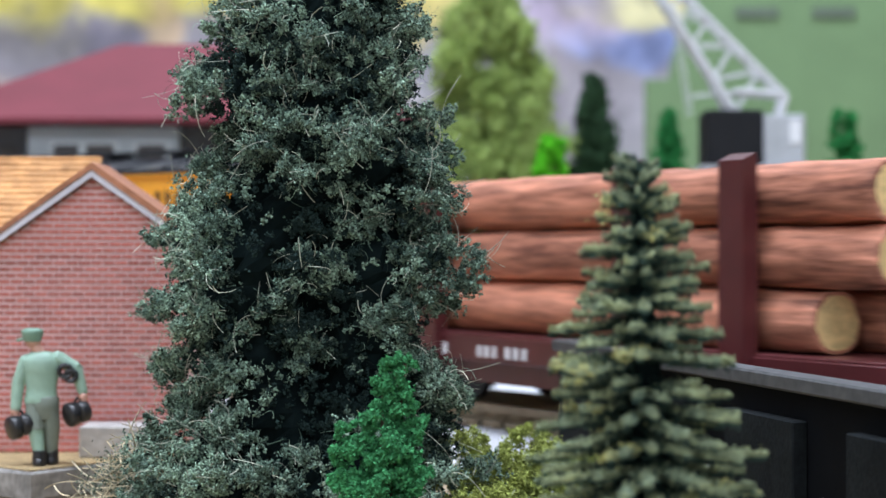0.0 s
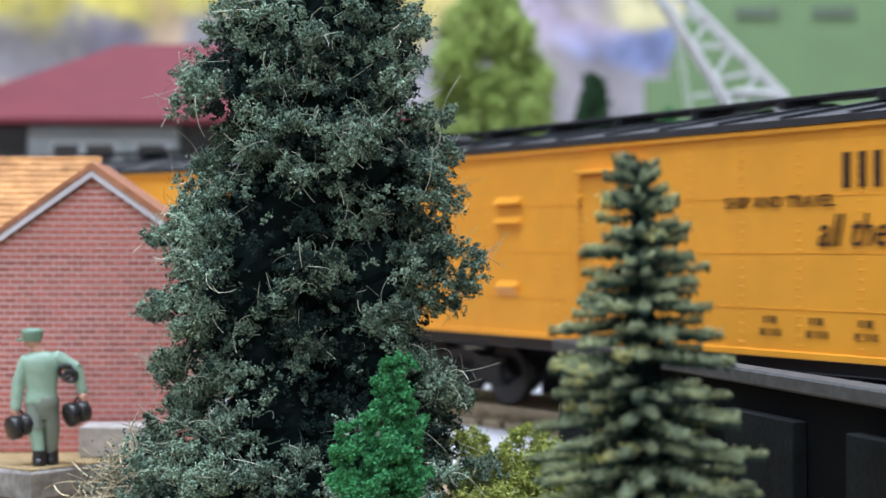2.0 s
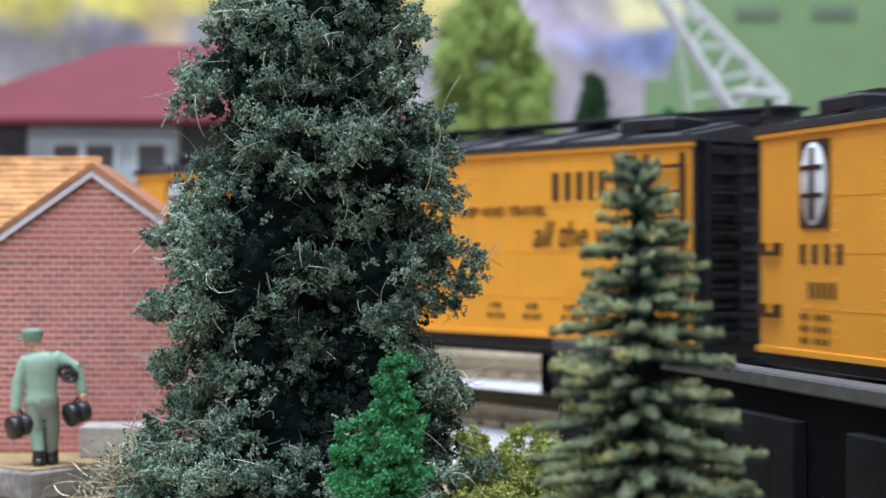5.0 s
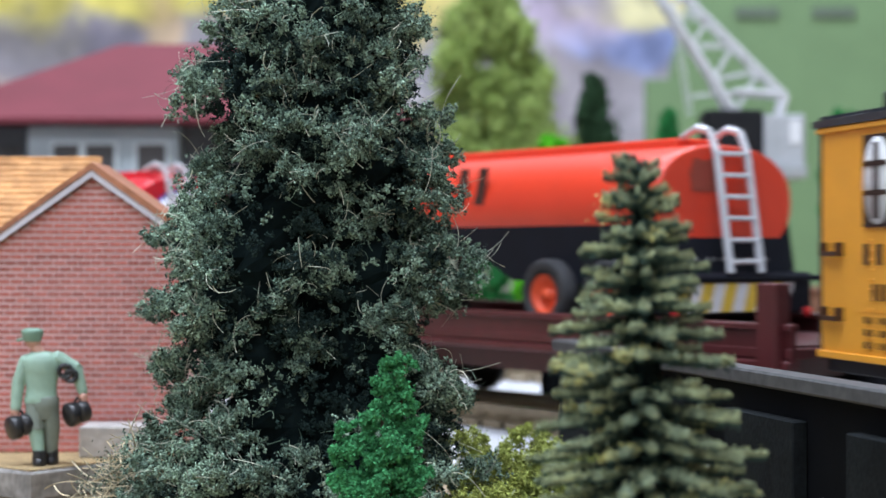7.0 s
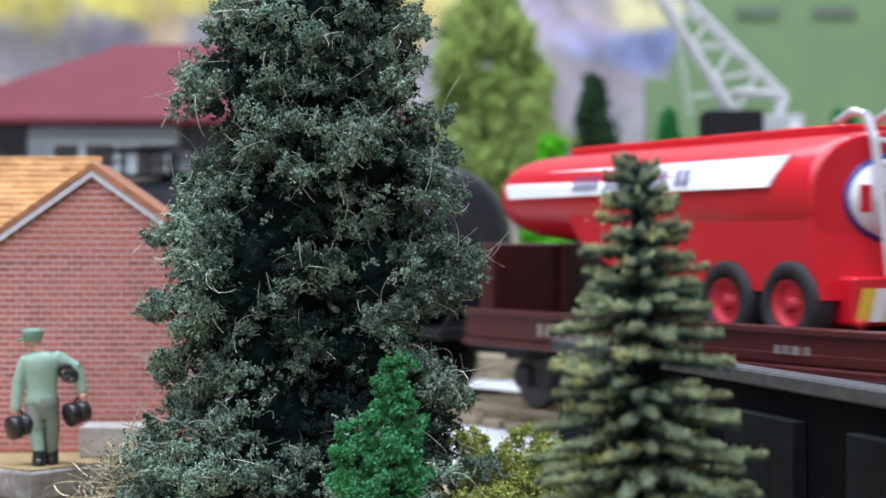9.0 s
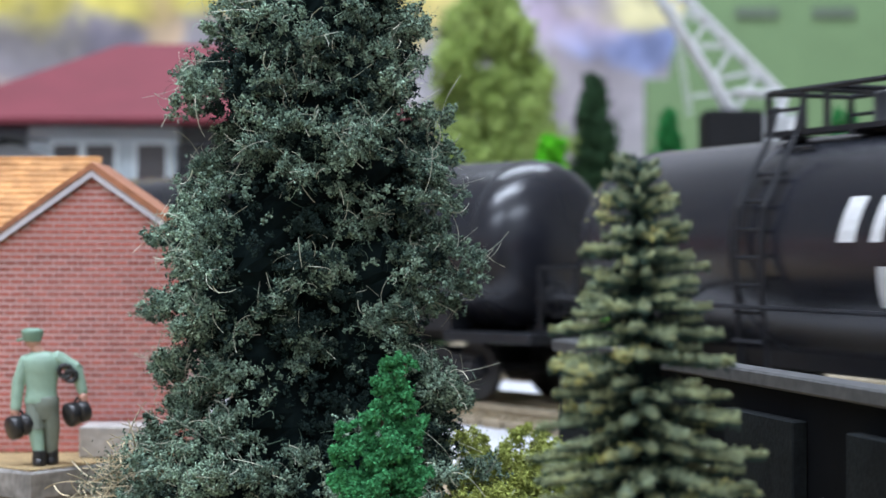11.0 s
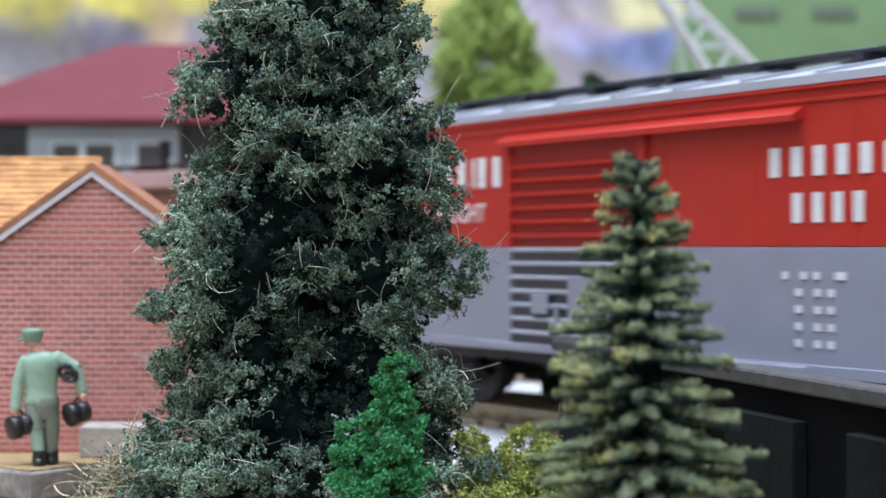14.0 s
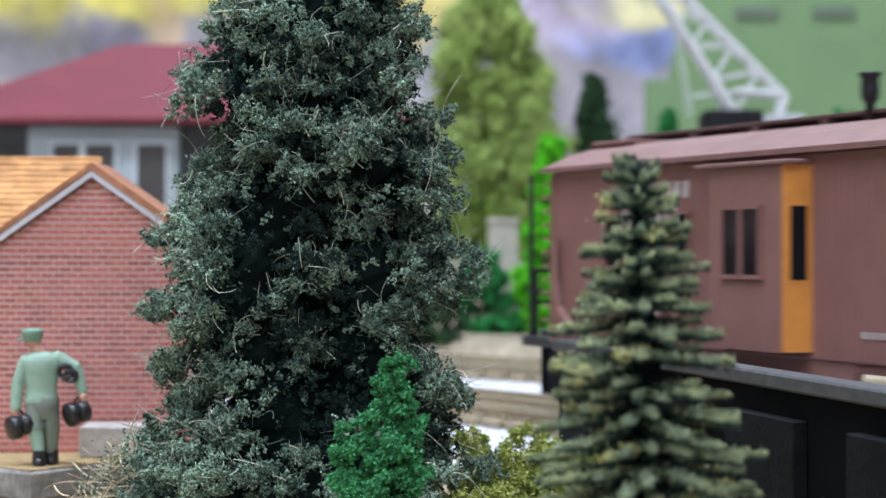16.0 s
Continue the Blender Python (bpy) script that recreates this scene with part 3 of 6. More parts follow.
        letter_bars([2.6, 2.6, 2.6, 3, -2.4, 2.6, 2.4, 2.4, 2.6, 3, 2.4, 2.4, 2.8, 3, -2.4, 2.8, 3], 4.6, 0.9, mat("band_ink", (0.10, 0.09, 0.25), 0.5), tr, side((x0 + x1) / 2, -a - 1.1, zc + 4.0) @ Matrix.Rotation(math.radians(-12), 4, "X"), 0.25)
    else:
        bm = bmesh.new()
        add_prism(bm, [(-5, 0), (5, 0), (6, 5), (4, 10), (0, 9), (-4, 10), (-6, 5), (-3, -3), (3, -3)][:7], "z", 0, 0.3)
        e = part("emblem", bm, mat("faded_orange_ink", (0.30, 0.05, 0.03), 0.5), tr, "dark shield outline")
        e.matrix_local = front(x1 + 0.05, -9, zc + 3)
        letter_bars([5.5, 4.4, 2.4, 2.2, 2.2, 2.4, 4.4, 4], 8, 1.4, ink, tr, side((x0 + x1) / 2 - 8, -a - 0.15, zc + 1.5), 0.3)
        letter_bars([8, 8], 12, 2.6, ink, tr, side((x0 + x1) / 2 + 34, -a - 0.15, zc + 0.5), 0.3)
    # running gear
    ws = (x1 - 18, x1 - 48) if not red else (x1 - 8.5, x1 - 35)
    for x in ws:
        for y in (-a + (3 if red else 0.2), a - (3 if red else 0.2)):
            trailer_wheel(tr, x, y, 11.2, hub)
    bm = bmesh.new()
    for x in ws:
        add_rod(bm, (x, -a + 2, 33.4), (x, a - 2, 33.4), 2.0)
    part("axle", bm, black_plastic, tr)
    lx = x0 + (88 if not red else 60)
    for y in (-18, 18):
        bm = bmesh.new()
        add_box(bm, lx - 2.2, lx + 2.2, y - 2.2, y + 2.2, 22.8, zb + 12, 0.3)
        add_box(bm, lx - 5, lx + 5, y - 4, y + 4, 22.6, 24)
        part("landing_leg", bm, maroon if red else black_plastic, tr)
    # saddle stand under the nose
    bm = bmesh.new()
    add_prism(bm, [(lx - 26, 22.6), (lx - 6, 22.6), (lx - 12, zb + 9.5), (lx - 22, zb + 9.5)], "y", -14, 14)
    part("stand", bm, maroon, tr)
    return tr


def tank_car(lead, tail):
    car = new_car("tank_car", "black tank car with domed ends and white lettering", "freight car", lead, tail, 88)
    half, r, zc = 126.0, 30.0, 48.6
    bm = bmesh.new()
    prof = [(0, -half)]
    for k in range(1, 9):
        t = k / 8 * math.pi / 2
        prof.append((r * math.sin(t) ** 0.8, -half + 15 * (1 - math.cos(t))))
    prof += [(r, -30), (r, 30)]
    prof += [(p[0], -p[1]) for p in prof[8::-1]]
    add_lathe(bm, prof, 56, at(0, 0, zc) @ ALONG_X)
    part("tank", bm, tank_black, car)
    for x in (-half + 17, -40, 40, half - 17):
        bm = bmesh.new()
        add_lathe(bm, [(r, -0.5), (r + 0.25, -0.4), (r + 0.25, 0.4), (r, 0.5)], 56, at(x, 0, zc) @ ALONG_X)
        part("weld_band", bm, black_plastic, car)
    bm = bmesh.new()
    add_box(bm, -half - 4, half + 4, -9, 9, 15, 22, 0.5)
    for sgn in (-1, 1):
        add_box(bm, sgn * (half - 14) - 16, sgn * (half - 14) + 18 if sgn > 0 else sgn * (half - 14) + 16, -28, 28, 16.5, 20, 0.4)
        for y in (-20, 20):
            add_prism(bm, [(y - 5, 20), (y + 5, 20), (y + 6, 36), (y - 6, 36)], "x", sgn * 88 - 9, sgn * 88 + 9)
    part("underframe", bm, black_plastic, car)
    # walkway with railing and valve dome
    bm = bmesh.new()
    z = zc + r + 0.8
    add_lathe(bm, [(0, 9), (6.5, 9), (7, 8), (7, 0), (9, -0.5), (9, -2), (0, -2)], 20, at(-12, 0, z))
    part("dome", bm, black_plastic, car)
    bm = bmesh.new()
    add_box(bm, -48, 21, -14, -8, z - 1, z + 0.4)
    add_box(bm, -48, 21, 8, 14, z - 1, z + 0.4)
    for x in (-40, -14, 14):
        add_box(bm, x - 1.2, x + 1.2, -14, 14, z - 2.2, z - 1)
    part("walkway", bm, black_plastic, car)
    for y in (-13, 13):
        bm = bmesh.new()
        for x in (-47, -33, -24, 20):
            add_rod(bm, (x, y, z - 1), (x, y, z + 11), 0.9, 6)
        add_rod(bm, (-47, y, z + 11), (20, y, z + 11), 0.8, 6)
        add_rod(bm, (-47, y, z + 6), (-33, y, z + 6), 0.6, 6)
        part("railing", bm, black_plastic, car)
    for x in (-47, -33, -24, 20):
        bm = bmesh.new()
        add_rod(bm, (x, -13, z + 11), (x, 13, z + 11), 0.8, 6)
        part("railing", bm, black_plastic, car)
    # side ladder following the shell
    bm = bmesh.new()
    for x in (-34.5, -24.5):
        pts = [(-20, z + 6), (-22, z - 2), (-r - 1.5, zc + 10), (-r - 2.2, zc), (-r - 2, zc - 12), (-r, 14)]
        for p, q in zip(pts, pts[1:]):
            add_rod(bm, (x, *p), (x, *q), 0.75, 6)
    for k in range(9):
        zz = 17 + 7.2 * k
        y = -math.sqrt(max(0, r * r - (zz - zc) ** 2)) if zz > zc else -r
        add_rod(bm, (-35.5, y - 2, zz), (-23.5, y - 2, zz), 0.6, 6)
    part("ladder", bm, black_plastic, car)
    # handrail along the shell
    for sgn in (-1, 1):
        bm = bmesh.new()
        add_rod(bm, (-half + 4, sgn * (r + 3), 33), (half - 4, sgn * (r + 3), 33), 0.7, 6)
        for x in (-100, -60, 60, 100):
            add_rod(bm, (x, sgn * (r - 5), 36), (x, sgn * (r + 3), 33), 0.6, 6)
        part("handrail", bm, black_plastic, car)
    bm = bmesh.new()
    add_lathe(bm, [(5.5, -0.5), (6.2, 0), (5.5, 0.5), (4.8, 0), (5.5, -0.5)], 20, at(half + 3, -14, 31) @ ALONG_X)
    add_rod(bm, (half - 6, -14, 31), (half + 4, -14, 31), 0.9)
    add_rod(bm, (half + 3, -20, 31), (half + 3, -8, 31), 0.5)
    add_rod(bm, (half + 3, -14, 25), (half + 3, -14, 37), 0.5)
    part("brake_wheel", bm, black_plastic, car)
    for x in (-half - 3, half + 3):
        bm = bmesh.new()
        for y in (-22, 22):
            add_rod(bm, (x, y, 20), (x, y, 42), 0.7, 6)
        add_rod(bm, (x, -22, 42), (x, 22, 42), 0.7, 6)
        part("end_railing", bm, black_plastic, car)

    def wrapped(widths, height, gap, x, z, shear=0.0, name="letter_bar"):
        """White bars lying on the curved shell."""
        bm = bmesh.new()
        total = sum(abs(v) for v in widths) + gap * (len(widths) - 1)
        u = x - total / 2

        for wd in widths:
            if wd > 0:
                for k in range(4):
                    z0, z1 = z + height * k / 4, z + height * (k + 1) / 4
                    quad = []
                    for zz, ends in ((z0, (u, u + wd * 0.62)), (z1, (u + wd * 0.62, u))):
                        y = -math.sqrt(r * r - (zz - zc) ** 2) - 0.15
                        for e in ends:
                            quad.append(bm.verts.new(Vector((e + shear * (zz - z), y, zz)) * MM))
                    bm.faces.new(quad)
            u += abs(wd) + gap
        bmesh.ops.recalc_face_normals(bm, faces=bm.faces[:])
        part(name, bm, white_ink, car)
    wrapped([9.5, 6, 6, 6, 6, 6, 6, 6.5], 11.0, 1.5, 32, zc + 1, 0.2)
    wrapped([8, 6, 6, 3, 5.6, 3, 6], 9.8, 1.5, 35, zc - 14.5, 0.2)
    wrapped([4, 4], 5.5, 0.8, -92, zc - 1, 0.1)
    for k in range(3):
        wrapped([4, 3, 5], 1.4, 0.8, 84, zc - 1 - 3.0 * k, name="small_print")
    wrapped([6, 5, 4], 1.4, 0.8, -88, zc - 12, name="small_print")
    wrapped([9, 8], 1.2, 0.8, -88, zc - 16, name="small_print")
    for x in (-88, 88):
        bogie(car, x, 88)
    for sgn in (-1, 1):
        coupler(car, sgn * (half + 2), sgn)
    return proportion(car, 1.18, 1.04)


def box_car(lead, tail):
    car = new_car("box_car", "red and grey box car with ribbed door and white lettering", "freight car", lead, tail, 90)
    half, w, z0, zm, ze = 131.0, 31.0, 17.5, 48.5, 88.5
    bm = bmesh.new()
    add_box(bm, -half + 1, half - 1, -w, w, zm, ze, 0.3)
    part("upper_body", bm, box_red, car, "red upper side")
    bm = bmesh.new()
    add_box(bm, -half + 1, half - 1, -w, w, z0, zm, 0.3)
    add_box(bm, -half + 4, half - 4, -w - 0.7, -w + 0.5, z0 - 1, z0 + 2, 0.2)
    part("lower_body", bm, box_grey, car, "grey lower side")
    bm = bmesh.new()
    add_box(bm, -half, half, -w - 0.5, -w + 0.3, ze - 4.4, ze - 3.4, 0.2)
    add_box(bm, -half, half, -w - 0.9, -w + 0.3, ze - 1.2, ze, 0.2)
    for k in range(9):
        x = -half + 12 + k * 30
        add_box(bm, x - 0.2, x + 0.2, -w - 0.15, -w + 0.1, zm, ze - 4)
    part("side_trim", bm, box_red, car)
    house_ends(car, half, w, z0, ze, ze + 9.5, roof_silver, 11, "silver ribbed end")
    bm = bmesh.new()
    add_prism(bm, [(-w - 1.0, ze), (w + 1.0, ze), (w + 1.0, ze + 2.2), (0, ze + 9.5), (-w - 1.0, ze + 2.2)], "x", -half - 0.8, half + 0.8)
    roof = part("roof", bm, roof_silver, car, "silver-grey roof")
    for i in range(12):
        bm = bmesh.new()
        x = -half + 4 + (2 * half - 8) * i / 11
        add_prism(bm, [(-w - 0.8, ze + 2.2), (0, ze + 9.5), (w + 0.8, ze + 2.2), (w + 0.8, ze + 3.1), (0, ze + 10.3), (-w - 0.8, ze + 3.1)], "x", x - 0.8, x + 0.8)
        part("roof_seam", bm, roof_silver, roof)
    roof_walk(car, half, ze + 11, grey_roof)
    bm = bmesh.new()
    add_box(bm, half - 6, half + 6, -17, 17, ze + 10.6, ze + 12, 0.2)
    part("running_board", bm, grey_roof, car)
    # door: ribbed panel in a sunken frame under a long hood
    dx0, dx1 = -31.0, 22.0
    bm = bmesh.new()
    add_box(bm, dx0, dx1, -w - 0.5, -w, z0 + 2, ze - 8.5)
    door = part("door", bm, mat("door_dark_red", (0.34, 0.016, 0.012), 0.5), car, "ribbed sliding door")
    bm = bmesh.new()
    add_box(bm, dx0, dx1, -w - 0.7, -w - 0.2, z0 + 2, zm)
    part("lower_panel", bm, mat("door_dark_grey", (0.075, 0.08, 0.10), 0.5), door)
    for k in range(15):
        z = z0 + 5 + k * 4.2
        if z < ze - 12:
            bm = bmesh.new()
            add_prism(bm, [(-w - 0.4, z - 0.9), (-w - 2.0, z - 0.2), (-w - 2.0, z + 0.4), (-w - 0.4, z + 0.9)], "x", dx0 + 0.5, dx1 - 0.5)
            part("rib", bm, box_red if z > zm else roof_silver, door)
    bm = bmesh.new()
    add_prism(bm, [(-w, ze - 8), (-w - 3.2, ze - 9), (-w - 3.2, ze - 7.4), (-w, ze - 5)], "x", dx0 - 4, dx1 + 54)
    part("door_hood", bm, box_red, car)
    for x in (dx0 - 1.2, dx1 + 1.2):
        for za, zb, m_ in ((zm, ze - 9, box_red), (z0, zm, box_grey)):
            bm = bmesh.new()
            add_box(bm, x - 1.2, x + 1.2, -w - 1.4, -w, za, zb, 0.2)
            part("door_post", bm, m_, car)
    bm = bmesh.new()
    add_box(bm, dx0 - 14, dx1 + 56, -w - 2.4, -w, z0 - 0.5, z0 + 1.6, 0.3)
    part("door_track", bm, box_grey, car)
    bm = bmesh.new()
    add_box(bm, dx0 + 27, dx0 + 44, -w - 2.6, -w - 1.9, z0 + 10, z0 + 22.5, 0.2)
    add_box(bm, dx0 + 11, dx0 + 18, -w - 2.6, -w - 1.9, z0 + 11, z0 + 17, 0.2)
    add_rod(bm, (dx0 + 22, -w - 2.4, z0 + 3), (dx0 + 22, -w - 2.4, z0 + 14), 0.6)
    add_rod(bm, (dx0 + 20, -w - 2.4, z0 + 8), (dx0 + 24, -w - 2.4, z0 + 8), 0.6)
    part("placard", bm, box_grey, door)
    # grab irons as a ladder
    for k in range(8):
        z = z0 + 8 + k * 8.2
        for x0, x1 in ((half - 12, half - 3), ):
            bm = bmesh.new()
            add_box(bm, x0, x1, -w - 2.2, -w - 1.0, z - 0.5, z + 0.7)
            add_box(bm, x0, x0 + 1, -w - 2.2, -w, z - 2.8, z)
            add_box(bm, x1 - 1, x1, -w - 2.2, -w, z - 2.8, z)
            part("rung", bm, box_red if z > zm else box_grey, car)
    for z in (z0 + 12, z0 + 23):
        bm = bmesh.new()
        add_box(bm, -half + 3, -half + 10, -w - 2.0, -w - 0.8, z, z + 1.2)
        add_box(bm, -half + 3, -half + 10, -w - 0.4, -w, z - 3, z)
        part("rung", bm, mat("door_dark_grey", (0.075, 0.08, 0.10), 0.5), car)
    for x in (-half + 2, half - 12):
        bm = bmesh.new()
        for k in (0, 8):
            add_box(bm, x + k, x + k + 1.4, -w - 0.6, -w + 0.8, z0 - 10, z0)
        add_box(bm, x, x + 9.4, -w - 0.6, -w + 0.8, z0 - 10, z0 - 8.8)
        part("step", bm, box_grey, car)
    ladder("end_ladder", roof_silver, car, -w + 3, -w + 13, half + 1.2, z0 + 2, ze - 2, 10, 1.0, 1.0, "end")
    # lettering
    letter_bars([6.2, 6.2, 6.2, 6.2, 6.2, 3, 6.2, 6.2, 6.2, 6.2, 2.2, 6.2, 6.2], 9.5, 0.9, white_ink, car, side(-77, -w - 0.2, ze - 21))
    writing("FOR FRAGILE FREIGHT", 8.6, white_ink, car, side(-78, -w - 0.3, ze - 32), 0, 0.78)
    letter_bars([5.2, 5.2, 5.2, 5.2, 5.2, 5.2], 7.4, 1.4, white_ink, car, side(85, -w - 0.2, ze - 22.5))
    letter_bars([4.8, 4.8, 4.4, 4.8], 7.4, 1.2, white_ink, car, side(84, -w - 0.2, ze - 34))
    for k in range(5):
        letter_bars([3, -1, 3, 3, -1.5, 5][:4 if k else 6], 1.9, 0.8, white_ink, car, side(80, -w - 0.2, zm - 8 - 4.2 * k), name="small_print")
    for k, ws in enumerate(([2.4, 2.4, 2.4, 2.4], [2.6, 2.6, 2.6, 2.6], [3, -1, 3], [3, -1, 3], [3, -1, 3])):
        letter_bars(ws, 3.6 if k < 2 else 1.9, 0.7, white_ink, car, side(-103, -w - 0.2, zm - 5.6 - (7.0 * k if k < 2 else 9 + 4.2 * (k - 1))), name="small_print")
    bm = bmesh.new()
    add_box(bm, -half, half, -w + 2, w - 2, z0 - 4, z0, 0.3)
    add_box(bm, -half + 8, half - 8, -8, 8, z0 - 8, z0 - 4)
    part("underframe", bm, black_plastic, car, "black underframe")
    for x in (-90, 90):
        bogie(car, x, 90)
    for sgn in (-1, 1):
        coupler(car, sgn * half, sgn)
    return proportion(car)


def caboose(lead, tail):
    car = new_car("caboose", "brown bay-window caboose with orange ends", "caboose", lead, tail, 66)
    half, w, z0, ze = 85.0, 31.0, 21.0, 71.5
    bm = bmesh.new()
    add_box(bm, -half, half, -w, w, z0, ze, 0.3)
    part("body", bm, cab_brown, car)
    bm = bmesh.new()
    for k in range(85):
        x = -half + 1 + k * 2.0
        if not -13 < x < 21:
            add_box(bm, x - 0.75, x + 0.75, -w - 0.22, -w, z0 + 0.5, ze - 2.5)
    tagged(part("sheathing", bm, cab_brown, car), kind="stuff")
    # arched roof
    arc = [(-w - 2.5, ze), (-w - 2.5, ze + 1.4)]
    for k in range(9):
        t = -1 + k / 4
        arc.append(((w + 1.5) * t, ze + 1.4 + 8.5 * (1 - abs(t) ** 2.4)))
    arc += [(w + 2.5, ze + 1.4), (w + 2.5, ze)]
    bm = bmesh.new()
    add_prism(bm, arc, "x", -half - 4, half + 22)
    part("roof", bm, cab_roof, car)
    bm = bmesh.new()
    for k in (-1, 0, 1):
        add_box(bm, -half - 6, half + 24, k * 4.2 - 1.9, k * 4.2 + 1.9, ze + 11.4, ze + 12.6, 0.2)
    for k in range(8):
        x = -half + k * 26
        add_box(bm, x - 1.4, x + 1.4, -7, 7, ze + 9, ze + 11.4)
    part("roof_walk", bm, mat("walk_brown", (0.075, 0.035, 0.03), 0.6), car)
    # bay
    bm = bmesh.new()
    add_prism(bm, [(-12, -w + 1), (-8.5, -w - 5.2), (17.6, -w - 5.2), (20.0, -w + 1)], "z", z0 + 1.5, ze - 2.6)
    bay = part("bay", bm, cab_brown, car, "projecting window bay")
    bm = bmesh.new()
    add_prism(bm, [(18.0, -w - 5.4), (20.4, -w + 0.4), (19.8, -w + 0.8), (17.2, -w - 5.3)], "z", z0 + 1.8, ze - 2.8)
    part("bay_flank", bm, cab_orange, bay, "orange bay flank")
    bm = bmesh.new()
    add_prism(bm, [(18.7, -w - 4.2), (20.0, -w - 1.2), (19.4, -w - 0.8), (18.0, -w - 4.0)], "z", z0 + 19.5, z0 + 37.5)
    part("flank_window", bm, dark_glass, bay)
    bm = bmesh.new()
    add_box(bm, -13, 20.5, -w - 6.4, -w + 1, ze - 2.8, ze - 1.6, 0.3)
    part("bay_roof", bm, cab_roof, bay)
    for x in (0.0, 7.0):
        bm = bmesh.new()
        add_box(bm, x - 2.8, x + 2.8, -w - 5.6, -w - 5.0, z0 + 20.5, z0 + 37)
        win = part("window", bm, dark_glass, bay)
        bm = bmesh.new()
        for a, b, c, d in ((x - 3.6, x + 3.6, z0 + 37, z0 + 38), (x - 4.2, x + 4.2, z0 + 19.4, z0 + 20.5), (x - 3.4, x - 2.8, z0 + 20.5, z0 + 37), (x + 2.8, x + 3.4, z0 + 20.5, z0 + 37)):
            add_box(bm, a, b, -w - 6.0, -w - 5.1, c, d)
        part("window_frame", bm, cab_brown, win)
    for x, wd in ((-56, 3.4), (-27, 3.4), (74, 3.6)):
        bm = bmesh.new()
        add_box(bm, x - wd, x + wd, -w - 0.35, -w + 0.2, z0 + 22, z0 + 36.5)
        win = part("window", bm, dark_glass, car)
        bm = bmesh.new()
        for a, b, c, d in ((x - wd - 1, x + wd + 1, z0 + 36.5, z0 + 37.5), (x - wd - 1.8, x + wd + 1.8, z0 + 20.8, z0 + 22), (x - wd - 0.8, x - wd, z0 + 22, z0 + 36.5), (x + wd, x + wd + 0.8, z0 + 22, z0 + 36.5)):
            add_box(bm, a, b, -w - 1.0, -w + 0.1, c, d)
        part("window_frame", bm, cab_brown, win)
    # orange end walls set back under the roof
    for sgn in (-1, 1):
        bm = bmesh.new()
        add_box(bm, sgn * half - 0.4 + (0.6 if sgn > 0 else -0.6), sgn * half + 0.4 + (0.6 if sgn > 0 else -0.6), -w + 0.6, w - 0.6, z0, ze)
        end = part("end_wall", bm, cab_orange, car, "orange end wall")
        bm = bmesh.new()
        add_box(bm, sgn * (half + 1.4) - 0.5, sgn * (half + 1.4) + 0.5, -8, 8, z0 + 1, ze - 8, 0.2)
        part("end_door", bm, cab_orange, end)
        xe = sgn * (half + 1.6)
        bm = bmesh.new()
        add_box(bm, xe - 0.9, xe + 0.9, -w - 0.3, -w + 3.2, z0 - 2, ze - 0.3, 0.3)
        part("corner_post", bm, cab_orange if sgn > 0 else cab_brown, end)
        for k in range(11):
            bm = bmesh.new()
            add_rod(bm, (xe + sgn * 0.2, -w - 1.0, z0 + 5 + 4.2 * k), (xe + sgn * 2.6, -w - 1.0, z0 + 5 + 4.2 * k), 0.5, 6)
            part("bolt", bm, cab_orange if sgn > 0 else cab_brown, end)
        for zz in (z0 + 25, z0 + 42):
            bm = bmesh.new()
            add_rod(bm, (xe + sgn * 1.5, -w + 1, zz), (xe + sgn * 1.5, -w + 20, zz), 0.7, 6)
            part("grab_iron", bm, mat("walk_brown", (0.075, 0.035, 0.03), 0.6), end)
        bm = bmesh.new()
        for yy in (-w + 8, -w + 17):
            add_rod(bm, (xe + sgn * 2.4, yy, z0 - 2), (xe + sgn * 2.4, yy, ze - 1), 0.6, 6)
        for k in range(9):
            add_rod(bm, (xe + sgn * 2.4, -w + 8, z0 + 2 + 5.2 * k), (xe + sgn * 2.4, -w + 17, z0 + 2 + 5.2 * k), 0.5, 6)
        part("end_ladder", bm, cab_orange, end)
        bm = bmesh.new()
        add_box(bm, min(sgn * half, sgn * (half + 22)), max(sgn * half, sgn * (half + 22)), -w + 2, w - 2, z0 - 4, z0 - 1, 0.3)
        part("platform", bm, black_plastic, car)
        bm = bmesh.new()
        xx = sgn * (half + 20)
        for y in (-26, -9, 9, 26):
            add_rod(bm, (xx, y, z0 - 2), (xx, y, z0 + 20), 0.8, 6)
        add_rod(bm, (xx, -26, z0 + 20), (xx, 26, z0 + 20), 0.8, 6)
        add_rod(bm, (xx, -26, z0 + 10), (xx, 26, z0 + 10), 0.6, 6)
        for y in (-27, 27):
            add_rod(bm, (xx, y, z0 - 2), (xx, y, ze), 0.7, 6)
        part("end_railing", bm, cab_orange if sgn > 0 else black_plastic, car)
        # curved grab rail
        bm = bmesh.new()
        p = [(sgn * (half - 3), z0 + 30), (sgn * (half - 3), z0 + 18), (sgn * (half - 5), z0 + 9), (sgn * (half - 11), z0 + 3.5), (sgn * (half - 20), z0 + 2)]
        for a, b in zip(p, p[1:]):
            add_rod(bm, (a[0], -w - 1.8, a[1]), (b[0], -w - 1.8, b[1]), 0.9, 6)
        part("grab_rail", bm, cab_brown, car)
    # stove pipe
    bm = bmesh.new()
